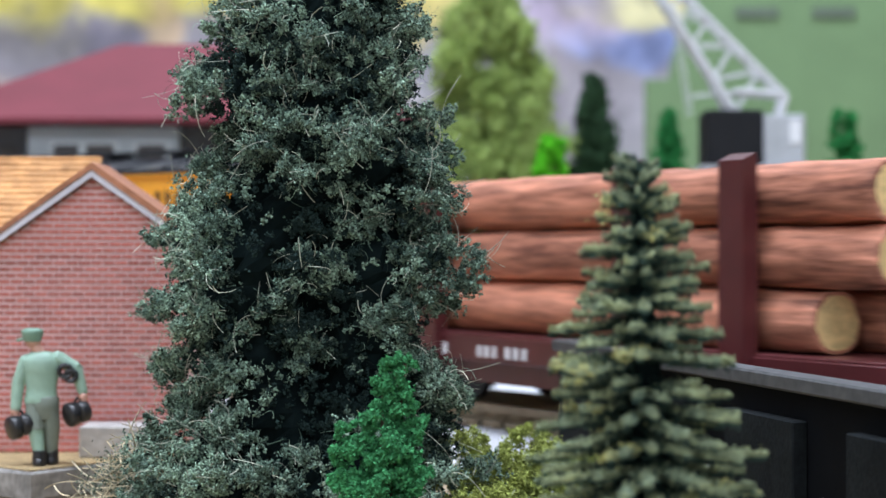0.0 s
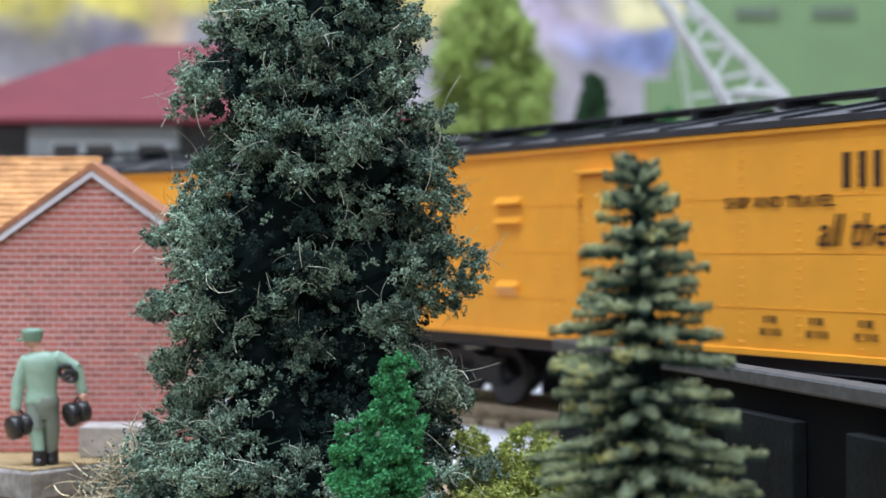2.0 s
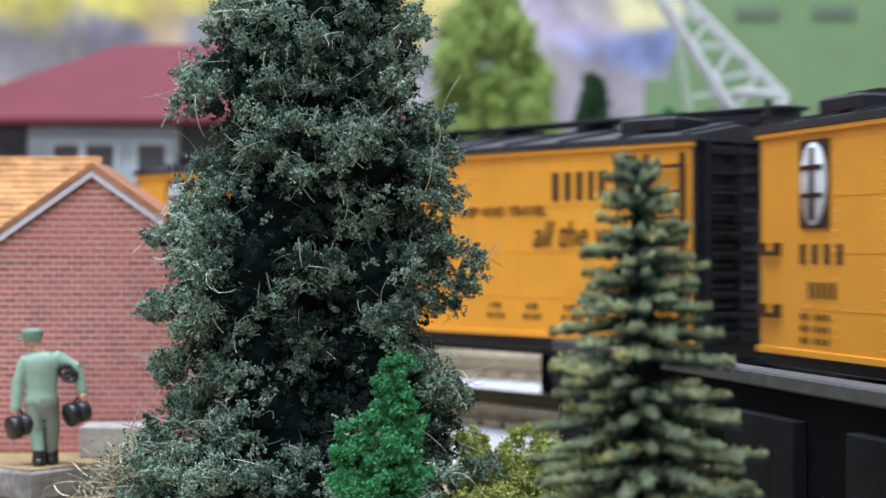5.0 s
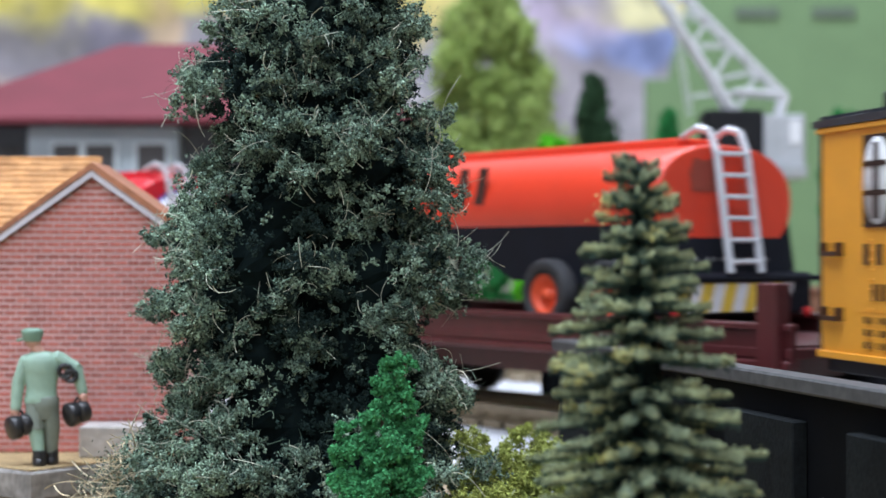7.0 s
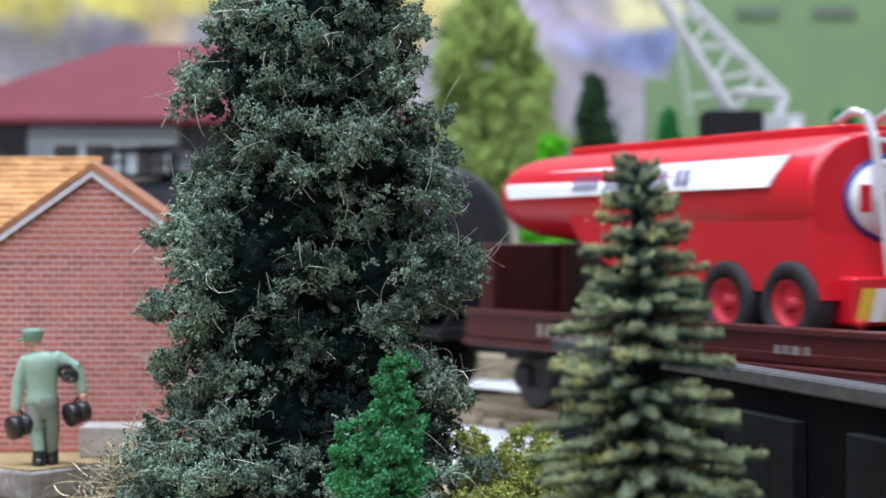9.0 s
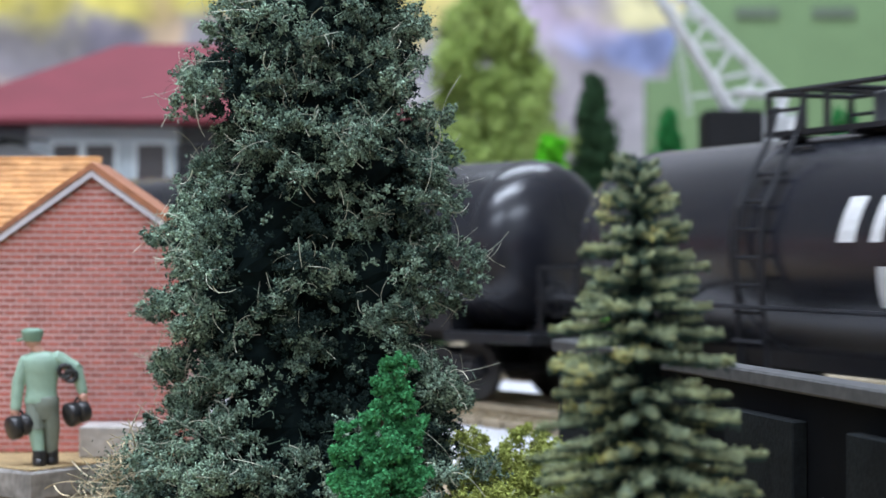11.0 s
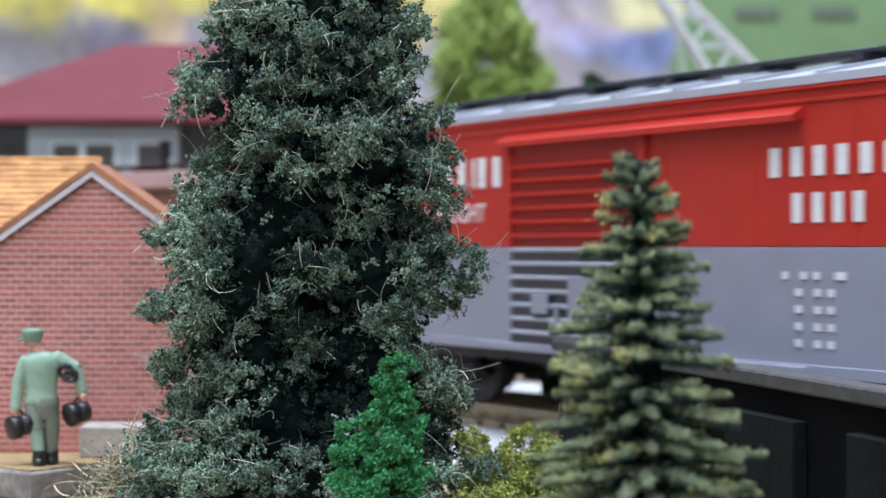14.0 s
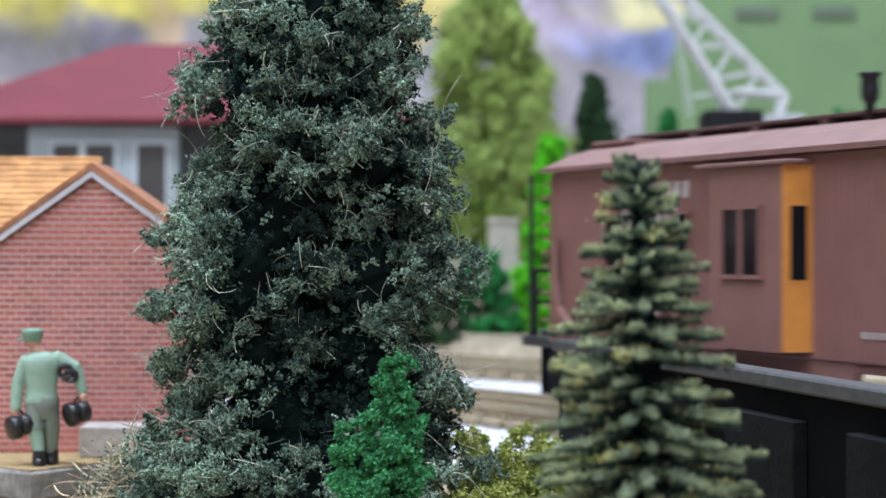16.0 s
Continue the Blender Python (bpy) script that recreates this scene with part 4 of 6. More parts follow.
    add_lathe(bm, [(0, 0), (1.1, 0), (1.1, 6), (1.9, 7.5), (2.1, 10), (1.9, 12.6), (2.4, 13.4), (2.4, 14.2), (0, 14.2)], 16, at(7.5, -6, ze + 8))
    part("stove_pipe", bm, black_plastic, car)
    bm = bmesh.new()
    add_box(bm, -half - 4, -half + 14, -18, 18, ze + 8.6, ze + 10, 0.2)
    part("roof_board", bm, cab_roof, car)
    letter_bars([3.4, 3, 3, 3, 3, 3, 3, 3], 4.6, 0.8, mat("grey_ink", (0.5, 0.47, 0.46), 0.6), car, side(-38, -w - 0.35, z0 + 41), 0.1)
    letter_bars([3.4, 3, 3, 2, 3, 2, 3], 4.6, 0.8, mat("grey_ink", (0.5, 0.47, 0.46), 0.6), car, side(-40, -w - 0.35, z0 + 34), 0.1)
    letter_bars([2, 2, 2, 2], 1.8, 0.6, mat("grey_ink", (0.5, 0.47, 0.46), 0.6), car, side(-40, -w - 0.35, z0 + 8), name="small_print")
    letter_bars([2, 2, 2], 1.6, 0.6, mat("grey_ink", (0.5, 0.47, 0.46), 0.6), car, side(40, -w - 0.35, z0 + 6), name="small_print")
    bm = bmesh.new()
    add_box(bm, -half, half, -w + 1, w - 1, z0 - 2.5, z0, 0.3)
    add_prism(bm, [(-34, z0), (34, z0), (31, 11), (20, 11), (17, 15), (-17, 15), (-20, 11), (-31, 11)], "y", -w + 0.5, -w + 2.5)
    add_prism(bm, [(half - 30, z0), (half, z0), (half, z0 - 6), (half - 6, z0 - 9), (half - 24, z0 - 9)], "y", -w + 0.5, -w + 2.0)
    part("underframe", bm, cab_brown, car)
    for x in (-66, 66):
        bogie(car, x, 66)
    for sgn in (-1, 1):
        coupler(car, sgn * (half + 20), sgn)
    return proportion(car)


log_car(213, -94)
reefer(-130, -446, False, False)
reefer(-478, -793, True, True)
reefer(-821, -1137, True, True)
f1 = flat_car(-1150, -1428, 72, 113, False)
tank_trailer(f1, -170, 78, False)
f2 = flat_car(-1450, -1676, 60, 92, True)
tank_trailer(f2, -104, 56, True)
tank_car(-1712, -2002)
tank_car(-2032, -2322)
box_car(-2357, -2680)
caboose(-2709, -2916)

# ---- large structure ----
ground_mat = mat("tan_ground", (0.34, 0.26, 0.16), 0.95, vary=0.35, scale=900, bump=1.0)
ballast = mat("grey_ballast", (0.60, 0.60, 0.63), 0.9, vary=0.2, scale=1500, bump=0.8)
tie_mat = mat("tie_tan", (0.30, 0.24, 0.16), 0.85, vary=0.3, scale=700, bump=0.5)
rail_mat = mat("rail_metal", (0.42, 0.35, 0.24), 0.45, 0.35, vary=0.2)


def ring_strip(bm, r0, r1, z, a0, a1, n=90, drop=None):
    lo, hi = [], []
    for i in range(n + 1):
        a = math.radians(a0 + (a1 - a0) * i / n)
        d = Vector((math.sin(a), math.cos(a), 0))
        c = Vector((RING.x, RING.y, 0))
        lo.append(bm.verts.new(c + d * r0 * MM + Vector((0, 0, z * MM))))
        hi.append(bm.verts.new(c + d * r1 * MM + Vector((0, 0, (drop if drop is not None else z) * MM))))
    for i in range(n):
        bm.faces.new((lo[i], lo[i + 1], hi[i + 1], hi[i]))


bm = bmesh.new()
n = 60
vs = [[bm.verts.new((-2.4 + 4.8 * i / n, -1.0 + 3.5 * j / n, 0.0008 * noise.noise(Vector((i * 0.7, j * 0.7, 0))))) for i in range(n + 1)] for j in range(n + 1)]
for j in range(n):
    for i in range(n):
        bm.faces.new((vs[j][i], vs[j][i + 1], vs[j + 1][i + 1], vs[j + 1][i]))
g = link("ground", bm, ground_mat)
tagged(g, "tan sandy layout base with fine scatter", "ground", kind="structure")
RAIL_TOP = 13.8
bm = bmesh.new()
ring_strip(bm, 776, 786, 0.5, -20, 130, drop=5.5)
ring_strip(bm, 786, 822, 5.5, -20, 130, drop=6.5)
ring_strip(bm, 822, 1036, 6.5, -20, 130)
ring_strip(bm, 1036, 1050, 6.5, -20, 130, drop=0.5)
ring_strip(bm, 776, 822, 0.5, -165, -20, drop=6.5)
ring_strip(bm, 822, 884, 6.5, -165, -20)
ring_strip(bm, 884, 896, 6.5, -165, -20, drop=0.5)
bmesh.ops.recalc_face_normals(bm, faces=bm.faces[:])
rb = link("roadbed", bm, ballast)
tagged(rb, "white-grey plank roadbed under both tracks", "roadbed", kind="structure")


def tie_mesh():
    bm = bmesh.new()
    add_box(bm, -4.6, 4.6, -27, 27, 6.6, 9.3, 0.4)
    for y in (-19, 0, 19):
        add_box(bm, -2.2, 2.2, y - 3.6, y + 3.6, 9.3, 10.4, 0.2)
    me = bpy.data.meshes.new("tie")
    bm.to_mesh(me)
    bm.free()
    me.materials.append(tie_mat)
    return me


TIE = tie_mesh()
for radius, label, start in ((TRACK_R, "curved three-rail model train rails", -165), (1001.0, "rails of the empty outer track", -20)):
    bm = bmesh.new()
    for r, wd in ((radius - 19, 2.4), (radius, 2.2), (radius + 19, 2.4)):
        for k in (-1, 1):
            for e, c, d in ((wd, 9.3, 10.0), (0.8, 10.0, 12.0), (wd * 0.7, 12.0, RAIL_TOP - 0.2)):
                ring_strip(bm, r + k * e, r + k * e, c, start, 130, 150, drop=d)
        ring_strip(bm, r - wd * 0.7, r + wd * 0.7, RAIL_TOP, start, 130, 150)
        ring_strip(bm, r - wd, r + wd, 10.0, start, 130, 150)
    bmesh.ops.recalc_face_normals(bm, faces=bm.faces[:])
    tagged(link("rails", bm, rail_mat), label, "rails", kind="structure")
    track = thing("track_ties", Matrix(), "tan moulded ties under the rails", "track ties", kind="structure")
    for i in range(290 if start < -90 else 110):
        a = math.radians(84 - i * 0.85)
        o = new("tie", TIE)
        o.parent = track
        o.matrix_local = Matrix.Translation(Vector((RING.x + math.sin(a) * radius * MM, RING.y + math.cos(a) * radius * MM, 0))) @ Matrix.Rotation(-a, 4, "Z")

# ---- the room that closes the place ----
wall_paint = mat("room_wall_paint", (0.55, 0.55, 0.52), 0.9, vary=0.06, scale=6)
bm = bmesh.new()
add_box(bm, -2600, 2600, -2000, 2600, 1640, 1700)
tagged(link("ceiling", bm, mat("ceiling_paint", (0.72, 0.72, 0.70), 0.9, vary=0.05, scale=6)), "plain white room ceiling", "ceiling", kind="structure")
for nm, b in (("wall_west", (-2660, -2600, -2000, 2600)), ("wall_east", (2600, 2660, -2000, 2600)), ("wall_south", (-2600, 2600, -2060, -2000)), ("wall_north", (-2600, 2600, 2600, 2660))):
    bm = bmesh.new()
    add_box(bm, *b, -900, 1640)
    tagged(link(nm, bm, wall_paint), "plain painted room wall", "wall", kind="structure")
bm = bmesh.new()
add_box(bm, -2600, 2600, -2000, 2600, -940, -900)
tagged(link("floor", bm, mat("room_floor", (0.25, 0.23, 0.2), 0.7, vary=0.15, scale=12)), "plain room floor", "floor", kind="structure")

# ---- painted backdrop ----


def mural():
    m = bpy.data.materials.new("painted_mural")
    m.use_nodes = True
    nt = m.node_tree
    b = nt.nodes["Principled BSDF"]
    b.inputs["Roughness"].default_value = 0.9
    co = nt.nodes.new("ShaderNodeTexCoord")
    nz = nt.nodes.new("ShaderNodeTexNoise")
    nz.inputs["Scale"].default_value, nz.inputs["Detail"].default_value = 9.0, 4
    nt.links.new(co.outputs["Object"], nz.inputs["Vector"])
    sub = nt.nodes.new("ShaderNodeVectorMath")
    sub.operation = "MULTIPLY_ADD"
    nt.links.new(nz.outputs["Color"], sub.inputs[0])
    sub.inputs[1].default_value = (0.16, 0, 0.16)
    nt.links.new(co.outputs["Object"], sub.inputs[2])
    last = None
    base = nt.nodes.new("ShaderNodeRGB")
    base.outputs[0].default_value = (0.42, 0.40, 0.42, 1)
    last = base.outputs[0]
    # soft patches of paint: centre x, z, half width, half height, colour, strength
    for x, z, rx, rz, c, k in (
            (-0.45, 0.44, 0.55, 0.13, (0.72, 0.62, 0.16), 1.0), (-0.50, 0.315, 0.60, 0.055, (0.26, 0.24, 0.29), 0.9),
            (-0.56, 0.25, 0.30, 0.045, (0.50, 0.40, 0.36), 0.8), (-0.62, 0.335, 0.06, 0.06, (0.20, 0.19, 0.26), 0.8), (-0.43, 0.33, 0.05, 0.05, (0.22, 0.20, 0.27), 0.7),
            (-0.36, 0.36, 0.03, 0.05, (0.60, 0.42, 0.25), 0.7), (0.12, 0.44, 0.16, 0.07, (0.55, 0.48, 0.62), 0.9), (0.16, 0.27, 0.13, 0.09, (0.35, 0.30, 0.33), 0.9), (0.10, 0.33, 0.07, 0.035, (0.46, 0.41, 0.47), 0.9),
            (0.15, 0.365, 0.10, 0.030, (0.64, 0.52, 0.68), 0.9), (0.20, 0.335, 0.06, 0.022, (0.52, 0.47, 0.66), 0.8), (0.26, 0.385, 0.08, 0.034, (0.80, 0.72, 0.42), 1.0), (0.25, 0.318, 0.075, 0.034, (0.30, 0.36, 0.66), 0.9), (0.34, 0.44, 0.16, 0.05, (0.78, 0.70, 0.42), 0.9),
            (0.22, 0.20, 0.12, 0.10, (0.42, 0.38, 0.42), 0.7), (-0.02, 0.40, 0.06, 0.06, (0.74, 0.60, 0.20), 0.8), (0.0, 0.05, 3.0, 0.10, (0.34, 0.38, 0.26), 0.8)):
        off = nt.nodes.new("ShaderNodeVectorMath")
        off.operation = "SUBTRACT"
        nt.links.new(sub.outputs[0], off.inputs[0])
        off.inputs[1].default_value = (x + 0.08, 0, z + 0.08)
        sc = nt.nodes.new("ShaderNodeVectorMath")
        sc.operation = "MULTIPLY"
        nt.links.new(off.outputs[0], sc.inputs[0])
        sc.inputs[1].default_value = (1 / rx, 0, 1 / rz)
        ln = nt.nodes.new("ShaderNodeVectorMath")
        ln.operation = "LENGTH"
        nt.links.new(sc.outputs[0], ln.inputs[0])
        mr = nt.nodes.new("ShaderNodeMapRange")
        mr.interpolation_type = "SMOOTHSTEP"
        mr.inputs[1].default_value, mr.inputs[2].default_value, mr.inputs[3].default_value, mr.inputs[4].default_value = 0.55, 1.3, k, 0.0
        nt.links.new(ln.outputs["Value"], mr.inputs[0])
        mx = nt.nodes.new("ShaderNodeMix")
        mx.data_type = "RGBA"
        nt.links.new(mr.outputs[0], mx.inputs[0])
        nt.links.new(last, mx.inputs[6])
        mx.inputs[7].default_value = (*c, 1)
        last = mx.outputs[2]
    fine = nt.nodes.new("ShaderNodeTexNoise")
    fine.inputs["Scale"].default_value, fine.inputs["Detail"].default_value = 16.0, 5
    nt.links.new(co.outputs["Object"], fine.inputs["Vector"])
    mr = nt.nodes.new("ShaderNodeMapRange")
    mr.inputs[1].default_value, mr.inputs[2].default_value, mr.inputs[3].default_value, mr.inputs[4].default_value = 0.3, 0.7, 0.62, 1.38
    nt.links.new(fine.outputs[0], mr.inputs[0])
    hv = nt.nodes.new("ShaderNodeHueSaturation")
    hv.inputs["Saturation"].default_value = 1.0
    nt.links.new(mr.outputs[0], hv.inputs["Value"])
    nt.links.new(last, hv.inputs["Color"])
    nt.links.new(hv.outputs[0], b.inputs["Base Color"])
    return m


bm = bmesh.new()
add_box(bm, -2300, 2300, 2280, 2294, -300, 900)
tagged(link("backdrop", bm, mural()), "painted landscape mural in yellow, lilac and blue", "mural", kind="structure")
green_board = mat("green_board_paint", (0.20, 0.31, 0.15), 0.8, vary=0.1, scale=14)
board = thing("green_wall_panel", Matrix(), "tall plain pale green painted wall panel", "wall panel")
bm = bmesh.new()
add_prism(bm, [(235, -50), (520, -50), (520, 420), (303, 420), (270, 300), (262, 262), (235, 262)], "y", 2092, 2110)
part("panel", bm, green_board, board)
bm = bmesh.new()
add_prism(bm, [(522, -50), (1300, -50), (1300, 420), (522, 420)], "y", 2097, 2114)
part("panel", bm, mat("green_board_paint_dull", (0.17, 0.25, 0.13), 0.8, vary=0.1, scale=14), board)
for x in (363, 452):
    bm = bmesh.new()
    add_box(bm, x - 25, x + 25, 2089, 2092, 333, 346, 0.5)
    part("sign_bar", bm, mat("faded_sign", (0.14, 0.18, 0.13), 0.8), board)

# ---- bridge girders, yard, terrain ----
girder_black = mat("girder_black", (0.0025, 0.003, 0.004), 0.8, spec=0.08, vary=0.3, scale=120)
girder_cap = mat("girder_cap_grey", (0.065, 0.065, 0.066), 0.7, vary=0.4, scale=300)


def girder(length, top, depth, panels, m, cap=3.4):
    g = thing("bridge_girder", m, "black plate girder of the bridge with grey top flange", "bridge girder", "girders beside the track")
    bm = bmesh.new()
    add_box(bm, 0, length, 2, 6, top - depth, top - 1.2, 0.2)
    part("web", bm, girder_black, g)
    bm = bmesh.new()
    add_box(bm, -1, length * 0.72, 0, 7.0, top - cap, top, min(0.5, cap * 0.3))
    part("top_flange", bm, girder_cap, g, "grey top flange")
    bm = bmesh.new()
    add_box(bm, length * 0.72 + 0.6, length, 0, 7.0, top - cap - 0.4, top - 0.5, min(0.5, cap * 0.3))
    part("top_flange", bm, girder_cap, g, "grey top flange")
    for i in range(panels):
        x = length * (i + 0.5) / panels
        bm = bmesh.new()
        add_box(bm, x - length / panels * 0.30, x + length / panels * 0.30, -1.5, 2, top - depth, top - 9, 0.3)
        part("panel", bm, mat("girder_panel", (0.009, 0.011, 0.012), 0.8, spec=0.1, vary=0.4, scale=900, bump=0.3), g)
        bm = bmesh.new()
        add_lathe(bm, [(0, 1.0), (0.7, 0.8), (0.8, 0), (0, 0)], 10, at(x + length / panels * 0.42, 2, top - depth * 0.62) @ Matrix.Rotation(math.pi / 2, 4, "X"))
        part("bolt", bm, steel, g)
    return g


girder(290, 39.9, 39.5, 5, Matrix.Translation((0.0317, 0.525, 0)) @ Matrix.Rotation(math.atan2(-192.3, 49.8), 4, "Z"))
girder(105, 34.8, 28, 3, Matrix.Translation((0.0366, 0.700, 0)) @ Matrix.Rotation(math.radians(-43), 4, "Z"), 1.0)

sand = mat("sandy_yard", (0.42, 0.30, 0.15), 0.95, vary=0.35, scale=1200, bump=1.0)
bm = bmesh.new()
add_box(bm, -330, -56, 490, 600, 0, 8.2, 1.0)
tagged(link("yard", bm, sand), "sandy tan yard of the brick house", "yard", kind="structure")
terrain_mat = mat("beige_terrain", (0.26, 0.20, 0.13), 0.95, vary=0.3, scale=250, bump=1.0, second=(0.33, 0.28, 0.20))
bm = bmesh.new()
nx, ny = 110, 40
rows_ = []
for j in range(ny + 1):
    r = 1.034 + 1.65 * (j / ny) ** 1.6
    z = min(0.019, max(0.007, 0.007 + (r - 1.04) * 0.3))
    rows_.append([bm.verts.new((RING.x + r * math.sin(a_), RING.y + r * math.cos(a_), z + 0.003 * noise.noise(Vector((a_ * 30, j * 0.5, 3))) * min(1, j / 4))) for a_ in (math.radians(-30 + 140 * i / nx) for i in range(nx + 1))])
for a, b in zip(rows_, rows_[1:]):
    for i in range(nx):
        bm.faces.new((a[i], a[i + 1], b[i + 1], b[i])).smooth = True
tagged(link("terrain", bm, terrain_mat), "raised beige scenery ground behind the track", "terrain", kind="structure")

# ---- brick house ----
brick_mat = mat("brick_red", (0.42, 0.125, 0.10), 0.85, vary=0.2, scale=500, bump=0.4)
nt = brick_mat.node_tree
info = nt.nodes.new("ShaderNodeObjectInfo")
hs = nt.nodes.new("ShaderNodeHueSaturation")
mrn = nt.nodes.new("ShaderNodeMapRange")
mrn.inputs[3].default_value, mrn.inputs[4].default_value = 0.72, 1.25
nt.links.new(info.outputs["Random"], mrn.inputs[0])
nt.links.new(mrn.outputs[0], hs.inputs["Value"])
src = nt.nodes["Principled BSDF"].inputs["Base Color"].links[0].from_socket
nt.links.new(src, hs.inputs["Color"])
nt.links.new(hs.outputs[0], nt.nodes["Principled BSDF"].inputs["Base Color"])
mortar = mat("mortar_pink", (0.72, 0.49, 0.48), 0.9, vary=0.12, scale=400, bump=0.3)
tile_tan = mat("roof_tan", (0.50, 0.235, 0.085), 0.85, vary=0.3, scale=160, bump=0.6, second=(0.56, 0.29, 0.115), spread=0.14)
tile_brown = mat("verge_brown", (0.36, 0.15, 0.08), 0.85, vary=0.3, scale=400, bump=0.5)
trim_white = mat("trim_white", (0.74, 0.72, 0.80), 0.6, vary=0.06)
house = thing("brick_house", Matrix(), "small red brick gabled house with tan shingle roof", "house")
GX, GW, GY, APEX = -99.4, 27.0, 513.6, 86.0
SL = 0.705
bm = bmesh.new()
add_prism(bm, [(GX - GW, 9), (GX + GW, 9), (GX + GW, APEX - SL * GW), (GX, APEX), (GX - GW, APEX - SL * GW)], "y", GY, GY + 42)
gable = part("gable_wall", bm, mortar, house, "pale mortar gable wall")
bm = bmesh.new()
add_prism(bm, [(GX - 160, 9), (GX - GW - 0.5, 9), (GX - GW - 0.5, 66), (GX - 160, 66)], "y", GY + 8, GY + 50)
part("wall", bm, brick_mat, house)
bm = bmesh.new()
for sgn in (-1, 1):
    x1 = GX + sgn * (GW + 4)
    add_prism(bm, [(GX, APEX + 2.4), (x1, APEX + 2.4 - SL * (GW + 4)), (x1, APEX + 0.4 - SL * (GW + 4)), (GX, APEX + 0.4)], "y", GY - 2.6, GY - 1.2)
part("bargeboard", bm, trim_white, house, "white bargeboards")
for sgn in (-1, 1):
    bm = bmesh.new()
    x1 = GX + sgn * (GW + 5)
    t = 1.8 if sgn < 0 else 2.2
    add_prism(bm, [(GX, APEX + 2.5), (GX, APEX + 2.5 + t), (x1, APEX + 2.5 + t - SL * (GW + 5)), (x1, APEX + 2.5 - SL * (GW + 5))], "y", GY - 3.2, GY + 24)
    part("gable_roof", bm, tile_brown, house, "brown tiled gable roof")
# main roof: overlapping shingle courses below a level ridge
RX1, RY, RZ = -104.0, 551.0, 93.6
bm = bmesh.new()
rnd = random.Random(3)
courses = 15
for k in range(courses):
    t0, t1 = k / courses, (k + 1) / courses
    y0, z0 = RY - 33 * t0, RZ - 27 * t0
    y1, z1 = RY - 33 * t1, RZ - 27 * t1
    x = RX1 + 3.0 * t1 - 160
    while x < RX1 + 4.0 * t1:
        wd = rnd.uniform(2.2, 5.0)
        xe = min(x + wd, RX1 + 4.0 * t1)
        j = rnd.uniform(-0.18, 0.18)
        add_prism(bm, [(y0 + 0.3, z0), (y1 - 0.5, z1 + 0.1 + j), (y1 - 0.5, z1 - 0.5 + j), (y0 + 0.3, z0 - 0.9)], "x", x, xe - 0.08)
        x = xe if xe > x else x + 1
shin = part("shingles", bm, tile_tan, house, "tan wood shingles")
tagged(shin, kind="stuff")
bm = bmesh.new()
add_prism(bm, [(RY - 0.5, RZ - 0.6), (RY - 33, RZ - 27.8), (RY + 1, RZ - 27.8), (RY + 33, RZ - 27.8), (RY + 0.5, RZ - 0.6)], "x", RX1 - 160, RX1 - 0.5)
add_rod(bm, (RX1 - 160, RY, RZ - 0.1), (RX1, RY, RZ - 0.1), 0.7, 8)
part("roof", bm, tile_tan, house, "tan roof ridge")

# ---- concrete step and slab ----
stone = mat("grey_stone", (0.27, 0.25, 0.23), 0.85, vary=0.5, scale=350, bump=0.6)
bm = bmesh.new()
add_box(bm, -100.4, -80, 498, 511, 8.2, 17.2, 0.6)
tagged(link("concrete_step", bm, mat("pale_concrete", (0.52, 0.48, 0.45), 0.85, vary=0.15, scale=400, bump=0.4)), "pale concrete step beside the brick house", "step")
slab = thing("stone_slab", Matrix.Translation((-0.1077, 0.4695, 0)) @ Matrix.Rotation(math.radians(50), 4, "Z"), "weathered grey wooden slab in the sand", "slab")
bm = bmesh.new()
add_box(bm, 0, 30, 0, 34, 0.0, 8.0, 0.8)
part("block", bm, stone, slab)
bm = bmesh.new()
add_box(bm, 0.8, 29.2, 0.8, 33.2, 8.0, 8.5, 0.3)
part("sand_cover", bm, sand, slab, "thin sand on top")


